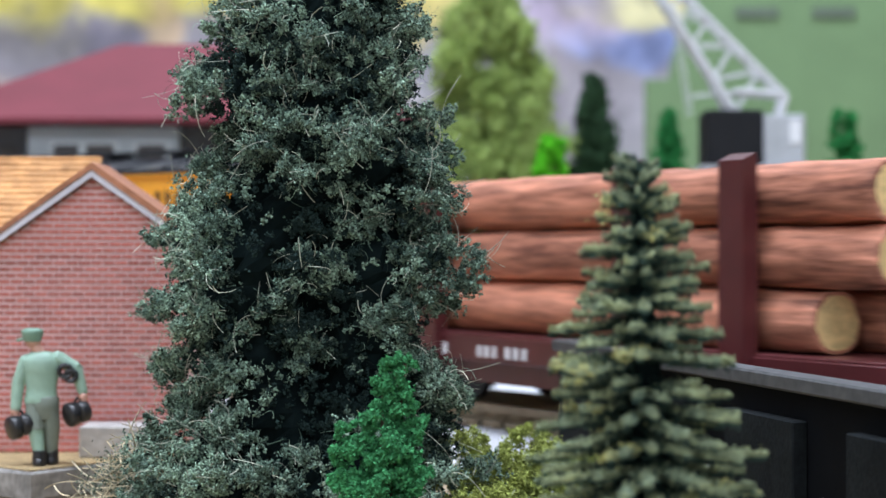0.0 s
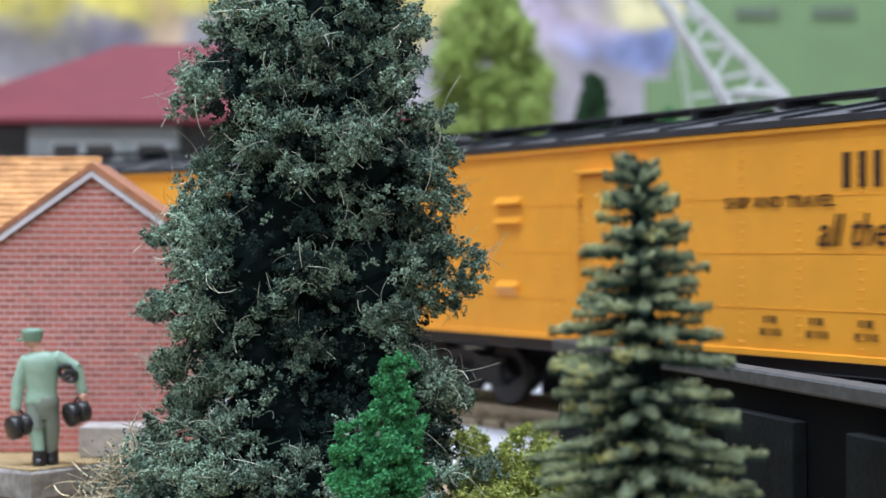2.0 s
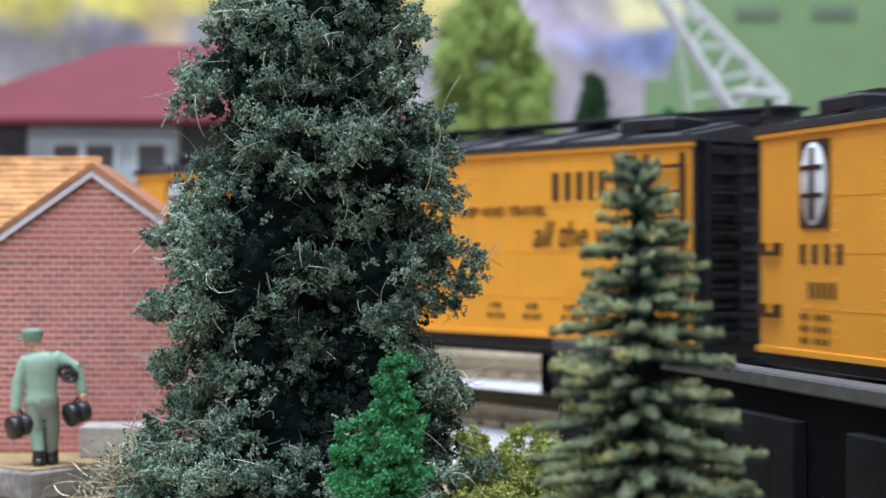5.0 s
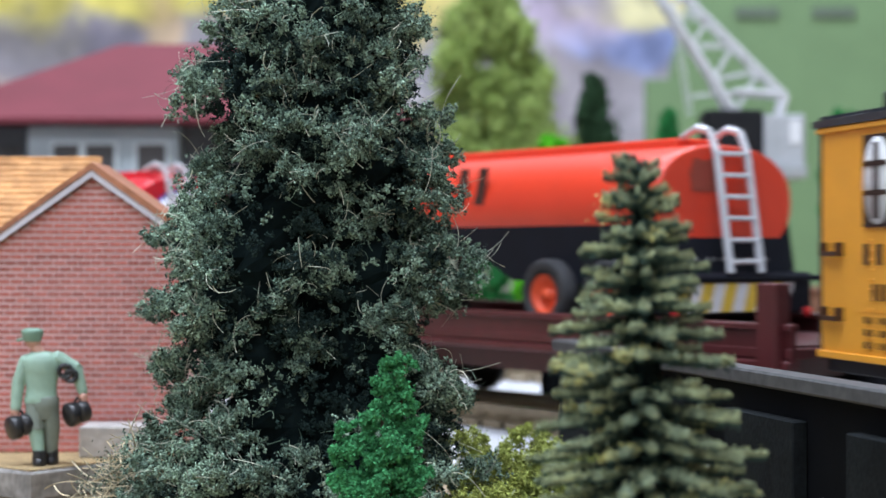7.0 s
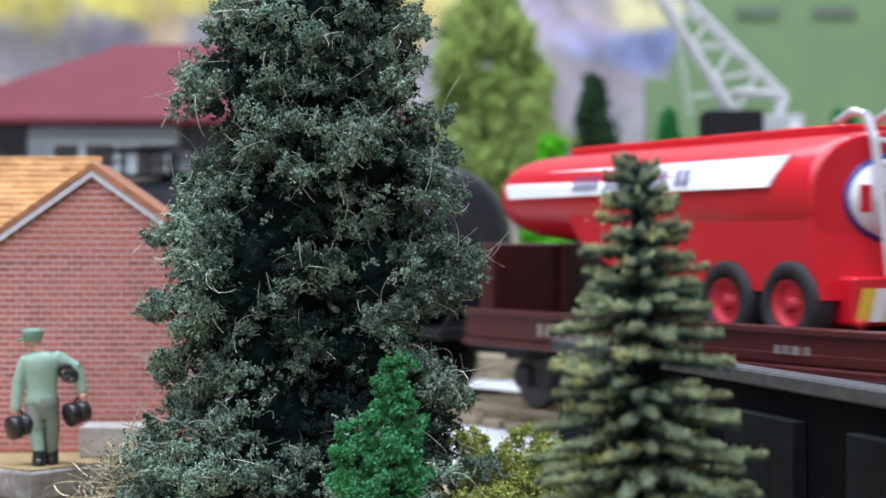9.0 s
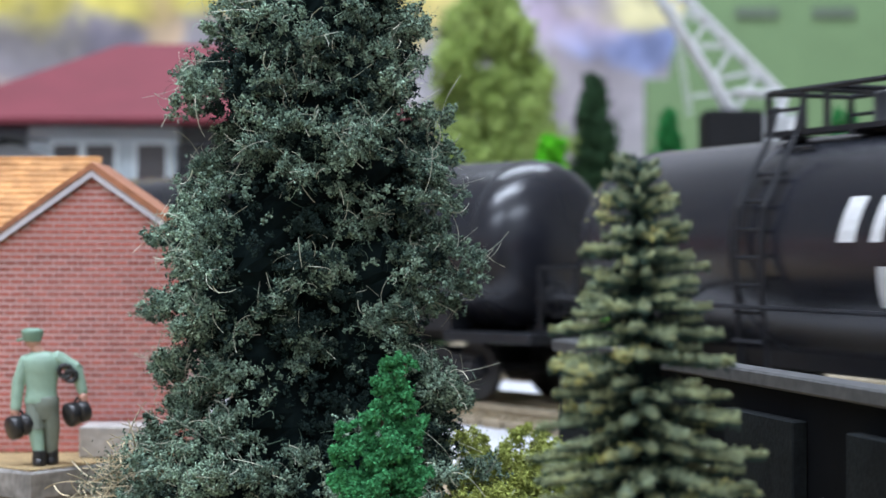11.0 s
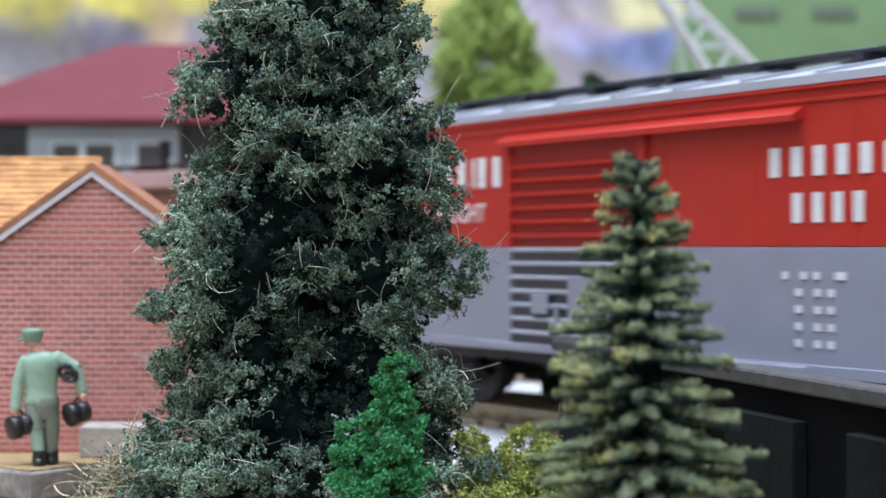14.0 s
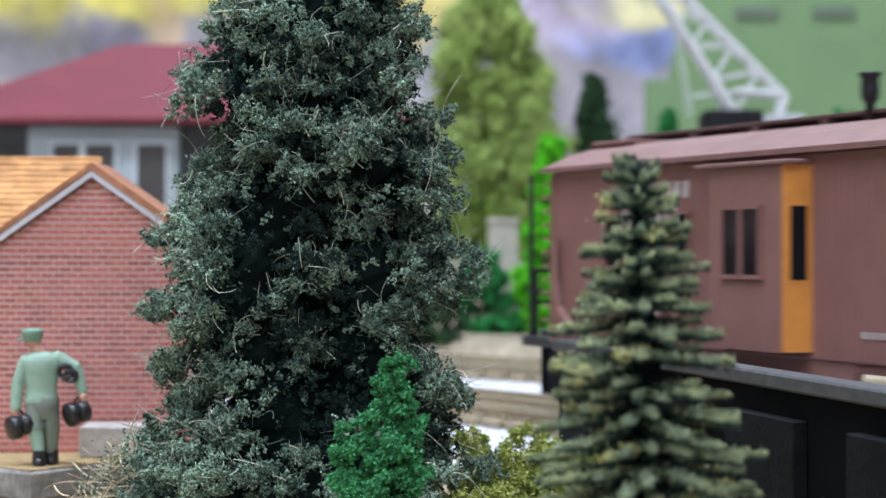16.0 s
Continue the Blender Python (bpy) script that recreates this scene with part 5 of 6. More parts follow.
# ---- model figure ----
def figurine():
    bm = bmesh.new()

    def ball(x, y, z, r, mi):
        add_lathe(bm, [(0, -r), (r * 0.7, -r * 0.7), (r, 0), (r * 0.7, r * 0.7), (0, r)], 12, at(x, y, z), mi)
    # trousers: one leg set forward and pale below the knee
    add_rod(bm, (-1.9, -1.0, 9.5), (-2.2, 0.2, 17), 2.5, 14, 2.7, 1)
    add_rod(bm, (-0.9, -1.8, 3.0), (-1.9, -1.0, 9.8), 1.6, 14, 2.1, 0)
    add_rod(bm, (2.0, 1.2, 3.0), (2.2, 0.6, 10), 1.7, 14, 2.3, 1)
    add_rod(bm, (2.2, 0.6, 9.8), (1.6, 0.2, 17), 2.3, 14, 2.7, 1)
    add_lathe(bm, [(3.4, 12.5), (4.4, 15.5), (4.4, 18.0), (4.0, 18.6), (0, 18.8)], 20, Matrix.Diagonal((1, 0.70, 1, 1)), 1)
    # jacket with a hem, waist and sloping shoulders
    add_lathe(bm, [(4.5, 16.8), (4.7, 17.6), (4.3, 19.0), (4.1, 21), (4.9, 25), (5.3, 27.6), (4.6, 29.4), (2.6, 30.6), (0, 31.0)], 24, at(-0.5, 0, 0) @ Matrix.Diagonal((1, 0.66, 1, 1)), 0)
    # sleeves, with round shoulders and elbows
    for p in (((-4.6, 0, 28.0), (-6.6, -0.2, 22.2), 2.0, 1.8), ((-6.6, -0.2, 22.2), (-7.2, -0.9, 15.6), 1.8, 1.45), ((3.9, 0, 28.8), (8.8, 0, 26.0), 2.1, 1.8), ((8.8, 0, 26.0), (10.6, -0.4, 19.8), 1.8, 1.4)):
        add_rod(bm, p[0], p[1], p[2], 14, p[3], 0)
        ball(*p[0], p[2], 0)
        ball(*p[1], p[3], 0)
    # neck and head
    add_rod(bm, (-0.8, 0, 30), (-2.2, 0.2, 32.2), 1.6, 12, 1.5, 2)
    add_lathe(bm, [(0, 31.6), (1.6, 31.9), (2.1, 33.2), (2.2, 34.4), (0, 35.4)], 16, at(-2.6, 0.3, 0), 2)
    for x, z in ((-7.4, 14.6), (10.8, 18.3)):
        ball(x, -0.9, z, 1.35, 2)
        add_rod(bm, (x, -0.9, z), (x + 0.4, -1.4, z - 2.0), 1.1, 10, 0.8, 2)
    # cap with a peak
    add_lathe(bm, [(2.35, 33.4), (2.6, 34.2), (3.0, 35.8), (2.9, 36.6), (1.4, 37.0), (0, 37.0)], 18, at(-2.9, 0.3, 0), 3)
    add_lathe(bm, [(0, 0), (1.5, 0), (1.7, 0.3), (1.5, 0.7), (0, 0.9)], 14, at(-5.6, 0.9, 33.6) @ Matrix.Rotation(-0.25, 4, "Y"), 3)
    # boots
    for x, y in ((-0.8, -2.4), (2.1, 0.9)):
        add_lathe(bm, [(0, 0), (1.75, 0), (1.8, 1.0), (1.5, 2.0), (0, 2.3)], 16, at(x, y + 0.6, 0) @ Matrix.Diagonal((1, 1.5, 1, 1)), 4)
        add_rod(bm, (x, y + 0.3, 0.6), (x, y + 0.4, 4.2), 1.95, 14, 1.85, 4)
    # drum lanterns hung in pairs from each hand, with bails
    for x, z in ((-6.3, 10.6), (9.0, 14.0)):
        for dx, dz, r in ((-1.2, -0.3, 3.3), (1.7, 0.5, 2.9)):
            add_lathe(bm, [(0, -1.4), (r * 0.9, -1.4), (r, -1.0), (r, 1.0), (r * 0.9, 1.4), (0, 1.4)], 18, at(x + dx, -1.4, z + dz) @ Matrix.Rotation(math.radians(35), 4, "Z") @ Matrix.Rotation(math.radians(78), 4, "Y"), 4)
            add_rod(bm, (x + dx, -1.2, z + dz + r * 0.7), (x + 0.4, -1.2, z + 4.4), 0.35, 6, None, 4)
    # a coil held under the arm
    for cx_, cz_, r in ((6.2, 25.4, 1.7), (7.6, 24.2, 1.5)):
        for a in range(14):
            t0, t1 = 2 * math.pi * a / 14, 2 * math.pi * (a + 1) / 14
            add_rod(bm, (cx_ + r * math.cos(t0), -2.2, cz_ + r * math.sin(t0)), (cx_ + r * math.cos(t1), -2.2, cz_ + r * math.sin(t1)), 0.75, 6, None, 4)
    ob = link("figurine", bm, [mat("figure_green", (0.30, 0.44, 0.34), 0.5, vary=0.12, scale=400), mat("figure_trousers", (0.19, 0.22, 0.18), 0.6, vary=0.15, scale=400), mat("figure_skin", (0.62, 0.33, 0.25), 0.5, vary=0.08), mat("figure_cap", (0.20, 0.33, 0.24), 0.5, vary=0.12), mat("figure_black", (0.02, 0.02, 0.022), 0.35, vary=0.2)])
    ob.matrix_world = Matrix.Translation((-0.1065, 0.4815, 0.0085)) @ Matrix.Rotation(math.radians(6), 4, "Z") @ Matrix.Diagonal((0.98, 1, 0.985, 1))
    tagged(ob, "plastic model railwayman figure in green with black lanterns", "figurine")


figurine()

# ---- foliage ----
RNG = np.random.default_rng(11)


def crumbs(name, centres, sizes, material, parent, label="", flat=1.0, kind=""):
    """Many tiny irregular foam crumbs in one mesh (metres)."""
    n = len(centres)
    base = np.array([(1, 1, 1), (1, -1, -1), (-1, 1, -1), (-1, -1, 1)], float) / 1.73
    q = RNG.normal(size=(n, 4))
    q /= np.linalg.norm(q, axis=1)[:, None]
    w, x, y, z = q.T
    rot = np.stack([np.stack([1 - 2 * (y * y + z * z), 2 * (x * y - z * w), 2 * (x * z + y * w)], 1), np.stack([2 * (x * y + z * w), 1 - 2 * (x * x + z * z), 2 * (y * z - x * w)], 1), np.stack([2 * (x * z - y * w), 2 * (y * z + x * w), 1 - 2 * (x * x + y * y)], 1)], 1)
    tet = base[None] * RNG.uniform(0.5, 1.5, (n, 4, 1))
    v = np.einsum("nij,nkj->nki", rot, tet) * np.asarray(sizes)[:, None, None]
    v[:, :, 2] *= flat
    v = (v + centres[:, None, :]).reshape(-1, 3)
    f = (np.array([(0, 1, 2), (0, 3, 1), (0, 2, 3), (1, 3, 2)])[None] + 4 * np.arange(n)[:, None, None]).reshape(-1, 3)
    me = bpy.data.meshes.new(name)
    me.from_pydata(v.tolist(), [], f.tolist())
    me.materials.append(material)
    ob = new(name, me)
    if parent is not None:
        ob.parent = parent
    return tagged(ob, label=label, kind=kind)


def strands(name, starts, dirs, lengths, radius, material, parent, label="", curl=0.9, seg=5):
    """Thin curling fibres as three-sided tubes in one mesh."""
    V, F = [], []
    for s, d, ln in zip(starts, dirs, lengths):
        p, d = Vector(s), Vector(d).normalized()
        bend = Vector(RNG.normal(size=3)) * curl / seg
        first = len(V)
        r = radius * RNG.uniform(0.6, 1.3)
        for k in range(seg + 1):
            a = d.orthogonal().normalized()
            b = d.cross(a)
            for j in range(3):
                t = 2 * math.pi * j / 3
                V.append(tuple(p + (a * math.cos(t) + b * math.sin(t)) * r))
            p = p + d * (ln / seg)
            d = (d + bend).normalized()
        for k in range(seg):
            for j in range(3):
                a0, a1 = first + 3 * k + j, first + 3 * k + (j + 1) % 3
                F.append((a0, a1, a1 + 3, a0 + 3))
    me = bpy.data.meshes.new(name)
    me.from_pydata(V, [], F)
    me.materials.append(material)
    ob = new(name, me)
    ob.parent = parent
    return tagged(ob, label=label, kind="stuff")


def tuft_crumbs(c, tr, ax, k, size):
    """Crumbs of one tuft: small knots strung along a few stubby shoots."""
    knots = max(4, k // 9)
    shoots = RNG.normal(size=(4, 3)) + ax * 0.9
    shoots /= np.linalg.norm(shoots, axis=1)[:, None]
    i = RNG.integers(0, 4, knots)
    kc = c + shoots[i] * (RNG.uniform(0.1, 1.25, (knots, 1)) * tr) + RNG.normal(size=(knots, 3)) * tr * 0.22
    j = RNG.integers(0, knots, k)
    p = kc[j] + RNG.normal(size=(k, 3)) * size * 0.95
    sz = RNG.uniform(0.55, 1.25, k) * size
    return p, sz


def foam_tree(cx, cy, outline, boughs, per, size, foam, core_mat, fibre_mat, name, label):
    """A bushy foam-and-fibre tree. outline: (height, middle, half width) in mm; boughs of knotted foam stand out of an
    added core, painted dark as shade.
    """
    tree = thing(name, Matrix.Translation((cx, cy, 0)), label, "tree")
    hs = [o[0] for o in outline]
    top = hs[-1]
    mids = [o[1] for o in outline]
    halves = [o[2] for o in outline]
    bm = bmesh.new()
    add_rod(bm, (0, 0, 0), (0, 0, top * 0.6), 4.2, 10, 1.5)
    part("trunk", bm, mat("trunk_brown", (0.10, 0.07, 0.045), 0.9, vary=0.3, scale=900, bump=0.6), tree)

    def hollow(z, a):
        """Below 1 inside the deep eye-side hollow under the upper boughs, where shade is coloured in."""
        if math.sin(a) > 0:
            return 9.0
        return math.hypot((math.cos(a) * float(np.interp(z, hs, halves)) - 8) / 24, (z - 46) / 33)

    def surface(z, a, k):
        """Point at height z, bearing a, at share k of the reach (metres)."""
        r, m = np.interp(z, hs, halves) * k, np.interp(z, hs, mids)
        return np.array([m + r * math.cos(a), 0.85 * r * math.sin(a), z]) * MM
    # added inner mass, painted near-black as the shade between the boughs
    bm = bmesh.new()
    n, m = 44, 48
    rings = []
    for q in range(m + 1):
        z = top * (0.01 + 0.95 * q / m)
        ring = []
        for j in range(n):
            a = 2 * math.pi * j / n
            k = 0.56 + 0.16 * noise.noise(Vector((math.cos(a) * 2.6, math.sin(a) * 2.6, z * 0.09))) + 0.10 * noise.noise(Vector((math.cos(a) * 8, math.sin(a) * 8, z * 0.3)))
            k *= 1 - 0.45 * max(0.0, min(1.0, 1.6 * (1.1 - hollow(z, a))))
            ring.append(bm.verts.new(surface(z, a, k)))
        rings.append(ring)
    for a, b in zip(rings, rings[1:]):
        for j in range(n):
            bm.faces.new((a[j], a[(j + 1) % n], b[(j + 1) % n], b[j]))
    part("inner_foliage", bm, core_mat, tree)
    C, S, IC, IS = [], [], [], []
    FS, FD, FL = [], [], []
    HS, HD, HL = [], [], []

    def tuft(c, tr, ax, k, long_share, hair, inner=False):
        p, sz = tuft_crumbs(c, tr, ax, k, size)
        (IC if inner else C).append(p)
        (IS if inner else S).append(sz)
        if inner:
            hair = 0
        for _ in range(hair):
            HS.append(c + RNG.normal(size=3) * tr * 0.7)
            HD.append(RNG.normal(size=3) + ax * 0.7)
            HL.append(RNG.uniform(0.0012, 0.0045))
        if RNG.uniform() < long_share:
            FS.append(c + ax * tr * 0.6)
            FD.append(RNG.normal(size=3) + ax * 0.8)
            FL.append(RNG.uniform(0.002, 0.007) if RNG.uniform() < 0.86 else RNG.uniform(0.008, 0.013))
    # a loose low covering of tufts, mostly coloured dark as shade, then the boughs that stand out of it
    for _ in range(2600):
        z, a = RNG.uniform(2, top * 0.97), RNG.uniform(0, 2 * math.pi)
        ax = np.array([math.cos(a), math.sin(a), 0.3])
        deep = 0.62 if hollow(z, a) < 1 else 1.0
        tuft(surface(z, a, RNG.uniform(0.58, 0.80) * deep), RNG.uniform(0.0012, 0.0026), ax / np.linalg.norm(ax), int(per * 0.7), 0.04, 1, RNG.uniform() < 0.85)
    weight = np.interp(np.linspace(0, top, 400), hs, halves)
    grid = np.cumsum(weight) / weight.sum()
    for i in range(boughs):
        z = float(np.interp((i + RNG.uniform()) / boughs, grid, np.linspace(0, top, 400)))
        a = i * 2.39996 + RNG.uniform(-0.5, 0.5)
        reach, inside = RNG.uniform(0.82, 1.03), False
        if noise.noise(Vector((math.cos(a) * 2.2 + 5, math.sin(a) * 2.2, z * 0.055))) < -0.16:
            reach *= 0.76
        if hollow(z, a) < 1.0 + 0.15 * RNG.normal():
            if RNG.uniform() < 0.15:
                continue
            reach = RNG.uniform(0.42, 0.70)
            # shade is put into the colour: over half these boughs go blackish
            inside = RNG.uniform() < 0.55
        out = np.array([math.cos(a), 0.85 * math.sin(a), RNG.uniform(-0.30, 0.25)])
        out /= np.linalg.norm(out)
        across = np.cross(out, [0, 0, 1.0])
        across /= np.linalg.norm(across)
        over = np.cross(across, out)
        ln, wd, th = RNG.uniform(4.0, 8.0) * MM, RNG.uniform(3.0, 7.0) * MM, RNG.uniform(1.6, 3.0) * MM
        tip = surface(z, a, reach)
        tilt = RNG.normal() * 0.5
        for _ in range(int(9 + 26 * ln * wd / (64 * MM * MM))):
            u, v = RNG.uniform(-1.3, 0.15), RNG.normal() * 0.55
            c = tip + out * ln * u + across * wd * v * (1 - 0.3 * u) + over * (th * RNG.uniform(-0.5, 1.0) + wd * v * tilt * 0.6 - 0.5 * ln * max(0.0, u + 0.2) * 0.6)
            ax = out + over * RNG.uniform(0.0, 0.9)
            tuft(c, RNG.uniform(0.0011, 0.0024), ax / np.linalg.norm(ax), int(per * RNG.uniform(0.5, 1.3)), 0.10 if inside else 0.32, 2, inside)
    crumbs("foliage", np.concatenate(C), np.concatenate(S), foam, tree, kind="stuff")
    crumbs("inner_foam", np.concatenate(IC), np.concatenate(IS), inner_foam, tree, "blackish foam painted as the shade inside the tree", kind="stuff")
    strands("short_fibre", HS, HD, HL, 0.00005, foam, tree, "short green fibres", 1.6, 4)
    strands("fibre", FS, FD, FL, 0.000075, fibre_mat, tree, "pale curling fibres", 1.8, 8)
    strands("twig", FS[::9], [-np.array(d) + np.array([0, -1.2, 0.2]) for d in FD[::9]], [1.2 * v for v in FL[::9]], 0.00011, fibre_mat, tree, "pale curling twigs", 1.3, 7)
    return tree


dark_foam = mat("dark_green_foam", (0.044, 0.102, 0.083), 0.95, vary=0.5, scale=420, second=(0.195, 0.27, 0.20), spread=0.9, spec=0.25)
# blackish foam colour that stands in for shade deep in the big tree
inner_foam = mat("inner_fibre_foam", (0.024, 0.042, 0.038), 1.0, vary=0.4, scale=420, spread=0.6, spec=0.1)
# near-black colour that stands in for deep shade inside both trees
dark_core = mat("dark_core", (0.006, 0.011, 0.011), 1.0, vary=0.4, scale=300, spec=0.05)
fibre = mat("pale_fibre", (0.64, 0.68, 0.56), 0.8, vary=0.4, scale=200, second=(0.42, 0.42, 0.33), spread=0.4)
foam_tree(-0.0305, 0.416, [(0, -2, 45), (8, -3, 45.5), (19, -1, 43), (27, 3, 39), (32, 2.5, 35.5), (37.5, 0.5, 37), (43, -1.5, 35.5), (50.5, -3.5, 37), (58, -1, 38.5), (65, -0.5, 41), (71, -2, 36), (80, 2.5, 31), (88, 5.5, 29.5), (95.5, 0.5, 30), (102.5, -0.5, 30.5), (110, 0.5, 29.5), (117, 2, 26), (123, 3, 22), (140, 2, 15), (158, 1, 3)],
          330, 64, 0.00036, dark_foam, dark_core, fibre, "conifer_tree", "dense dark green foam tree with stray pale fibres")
# dry fibres lying at the foot
straw = mat("dry_straw", (0.56, 0.47, 0.31), 0.85, vary=0.35, scale=200, spread=0.5)
pile = thing("dry_brush", Matrix(), "dry tangled straw and twigs beside the tree", "dry brush")
ST = np.stack([RNG.normal(-0.0715, 0.0062, 230), RNG.normal(0.425, 0.006, 230), np.abs(RNG.normal(0.005, 0.004, 230)) + 0.002], 1)
ST[:, 2] += np.clip((ST[:, 0] + 0.086) * 0.45, 0, 0.010)
strands("straw", ST, RNG.normal(size=(230, 3)) * np.array([1, 0.8, 0.28]), RNG.uniform(0.005, 0.014, 230), 0.00014, straw, pile)
P = np.repeat(ST[:110], 36, axis=0) + RNG.normal(size=(3960, 3)) * 0.0017
crumbs("debris", P, RNG.uniform(0.0002, 0.0004, len(P)), mat("brush_foam", (0.13, 0.16, 0.12), 0.95, vary=0.3, spread=0.5, spec=0.1), pile, kind="stuff")


def bush(cx, cy, z0, blobs, n, size, foam, label, name="bush", category="bush", loose=0.13, clump=40, hollow=0.75, stems=99):
    """A bush of foam crumbs grouped in tufts over several lobes: (x, y, z, radius) in mm about its base."""
    b = thing(name, Matrix.Translation((cx, cy, z0)), label, category)
    C = []
    tot = sum(r * r for *_, r in blobs)
    for x, y, z, r in blobs:
        k = int(n * r * r / tot)
        t = max(8, k // clump)
        d = RNG.normal(size=(t, 3))
        d /= np.linalg.norm(d, axis=1)[:, None]
        c = np.array([x, y, z]) * MM + d * r * MM * RNG.uniform(hollow, 1.05, (t, 1))
        i = RNG.integers(0, t, k)
        C.append(c[i] + RNG.normal(size=(k, 3)) * r * MM * loose)
    C = np.concatenate(C)
    crumbs("foliage", C, RNG.uniform(0.6, 1.4, len(C)) * size, foam, b, kind="stuff")
    bm = bmesh.new()
    for x, y, z, r in blobs[:stems]:
        add_rod(bm, (x * 0.15, y * 0.15, 0), (x, y, z), max(0.5, r * 0.12), 7, max(0.3, r * 0.06))
    part("stem", bm, mat("trunk_brown", (0.10, 0.07, 0.045)), b)
    return b


bright_foam = mat("bright_green_foam", (0.055, 0.235, 0.09), 0.95, vary=0.25, scale=300, spread=0.5, spec=0.15)
bush(-0.0130, 0.362, 0.0, [(3.5, 0, 41.0, 3.2), (5.4, 1, 43.0, 2.2), (1.0, 0, 38, 2.8), (4.2, 0, 34.5, 4.2), (-0.5, 0, 32.5, 3.6), (7.2, -1, 30, 3.2), (-6.6, -1, 30, 2.2), (-7.2, 0, 25.5, 3.0), (-3, -1, 26, 4.0), (3.6, -1, 25, 5.2), (7.6, 0, 20, 3.6), (-5.2, -1, 19, 4.0), (1, -2, 18, 5.4), (7.0, 0, 13, 4.2), (-4, -1, 13, 4.8), (2, -2, 9, 6.0), (-2, 0, 4, 6.5), (6, 0, 4, 5.5)], 42000, 0.00042, bright_foam, "bright green clump foam bush at the tree's foot", clump=110, loose=0.13, hollow=0.45, stems=4)
moss = mat("olive_moss", (0.33, 0.37, 0.10), 0.95, vary=0.3, scale=300, spread=0.5, spec=0.1)
for k, (x, y, h) in enumerate(((0.013, 0.426, 20), (0.024, 0.436, 22), (0.008, 0.402, 11), (0.033, 0.426, 18), (0.004, 0.449, 24), (0.020, 0.46, 24))):
    bush(x, y, 0.002, [(0, 0, h * 0.5, 6.0), (9, 2, h * 0.3, 4.2), (-8, 3, h * 0.35, 4.6), (2, -7, h * 0.2, 4.4), (3, 7, h * 0.6, 4.2), (-12, -4, h * 0.15, 3.4), (14, -3, h * 0.15, 3.2)], 7000, 0.0004, moss, "low olive green moss clump by the track", "moss_clump", "moss")

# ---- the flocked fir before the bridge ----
fir_inner_shade = mat("fir_inner_needles", (0.042, 0.075, 0.060), 0.95, vary=0.35, scale=250, spread=0.4, spec=0.1)
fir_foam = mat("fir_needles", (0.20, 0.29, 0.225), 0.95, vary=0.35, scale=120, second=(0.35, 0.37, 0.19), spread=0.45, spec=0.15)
fir_tip = mat("fir_tips", (0.50, 0.48, 0.19), 0.95, vary=0.25, scale=250, spread=0.3, spec=0.15)
fir = thing("fir_tree", Matrix.Translation((0.0325, 0.2850, 0.0)) @ Matrix.Rotation(math.radians(-1.4), 4, "Y"), "small flocked fir with yellow-tipped drooping branches", "tree")
bm = bmesh.new()
add_rod(bm, (0, 0, 0), (0, 0, 79), 1.6, 8, 0.4)
part("trunk", bm, mat("trunk_brown", (0.10, 0.07, 0.045)), fir)
I, C, T = [], [], []
tier_z = [1, 5, 9, 13.5, 18, 22.5, 27, 31.5, 36, 40.5, 45, 49.5, 54, 58, 62, 66, 69.5, 73, 76, 78.5]
for k, z in enumerate(tier_z):
    reach = 24.8 * (1 - z / 82.5) ** 0.64
    nb = 12 + int(14 * (1 - z / 85))
    for j in range(nb):
        a = 2 * math.pi * (j + RNG.uniform(-0.3, 0.3)) / nb + k * 1.3
        ln = reach * RNG.uniform(0.66, 1.18)
        jit = RNG.uniform(-1.7, 1.7)
        steps = int(ln * 40) + 30
        t = RNG.uniform(0.05, 1, steps)
        wdt = 0.10 + 1.25 * np.clip(t, 0, 0.45) * (1.08 - t) / 0.45
        x = ln * t
        zz = z + jit - 0.16 * ln * t ** 1.4 + 1.3 * t ** 3
        lat = RNG.normal(size=steps) * wdt * ln * 0.06
        up = RNG.normal(size=steps) * 0.42
        p = np.stack([x * math.cos(a) - lat * math.sin(a), x * math.sin(a) + lat * math.cos(a), zz + up], 1) * MM
        # inner needles are darker; undersides get the same colour as painted shade
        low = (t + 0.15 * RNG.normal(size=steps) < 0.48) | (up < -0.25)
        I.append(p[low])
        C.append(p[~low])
        if RNG.uniform() < (0.22 if z < 58 else 0.12):
            q = RNG.uniform(0.6, 1.0)
            e = np.array([ln * q * math.cos(a), ln * q * math.sin(a), z + jit - 0.16 * ln * q ** 1.4 + 1.3 * q ** 3 + 0.4])
            T.append((e + RNG.normal(size=(40, 3)) * np.array([0.8, 0.8, 0.55])) * MM)
for nm, P, m_, lab in (("inner_needles", I, fir_inner_shade, "dark inner needles and undersides painted as shade"), ("needles", C, fir_foam, ""), ("tip_foliage", T, fir_tip, "yellow flocked tips")):
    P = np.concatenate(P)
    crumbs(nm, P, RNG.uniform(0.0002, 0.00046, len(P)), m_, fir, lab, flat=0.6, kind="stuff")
# added cone inside the branches, near-black to paint the shade between tiers
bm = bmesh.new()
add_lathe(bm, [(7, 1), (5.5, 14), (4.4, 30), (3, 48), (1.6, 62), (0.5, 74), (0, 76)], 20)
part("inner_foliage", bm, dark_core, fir)

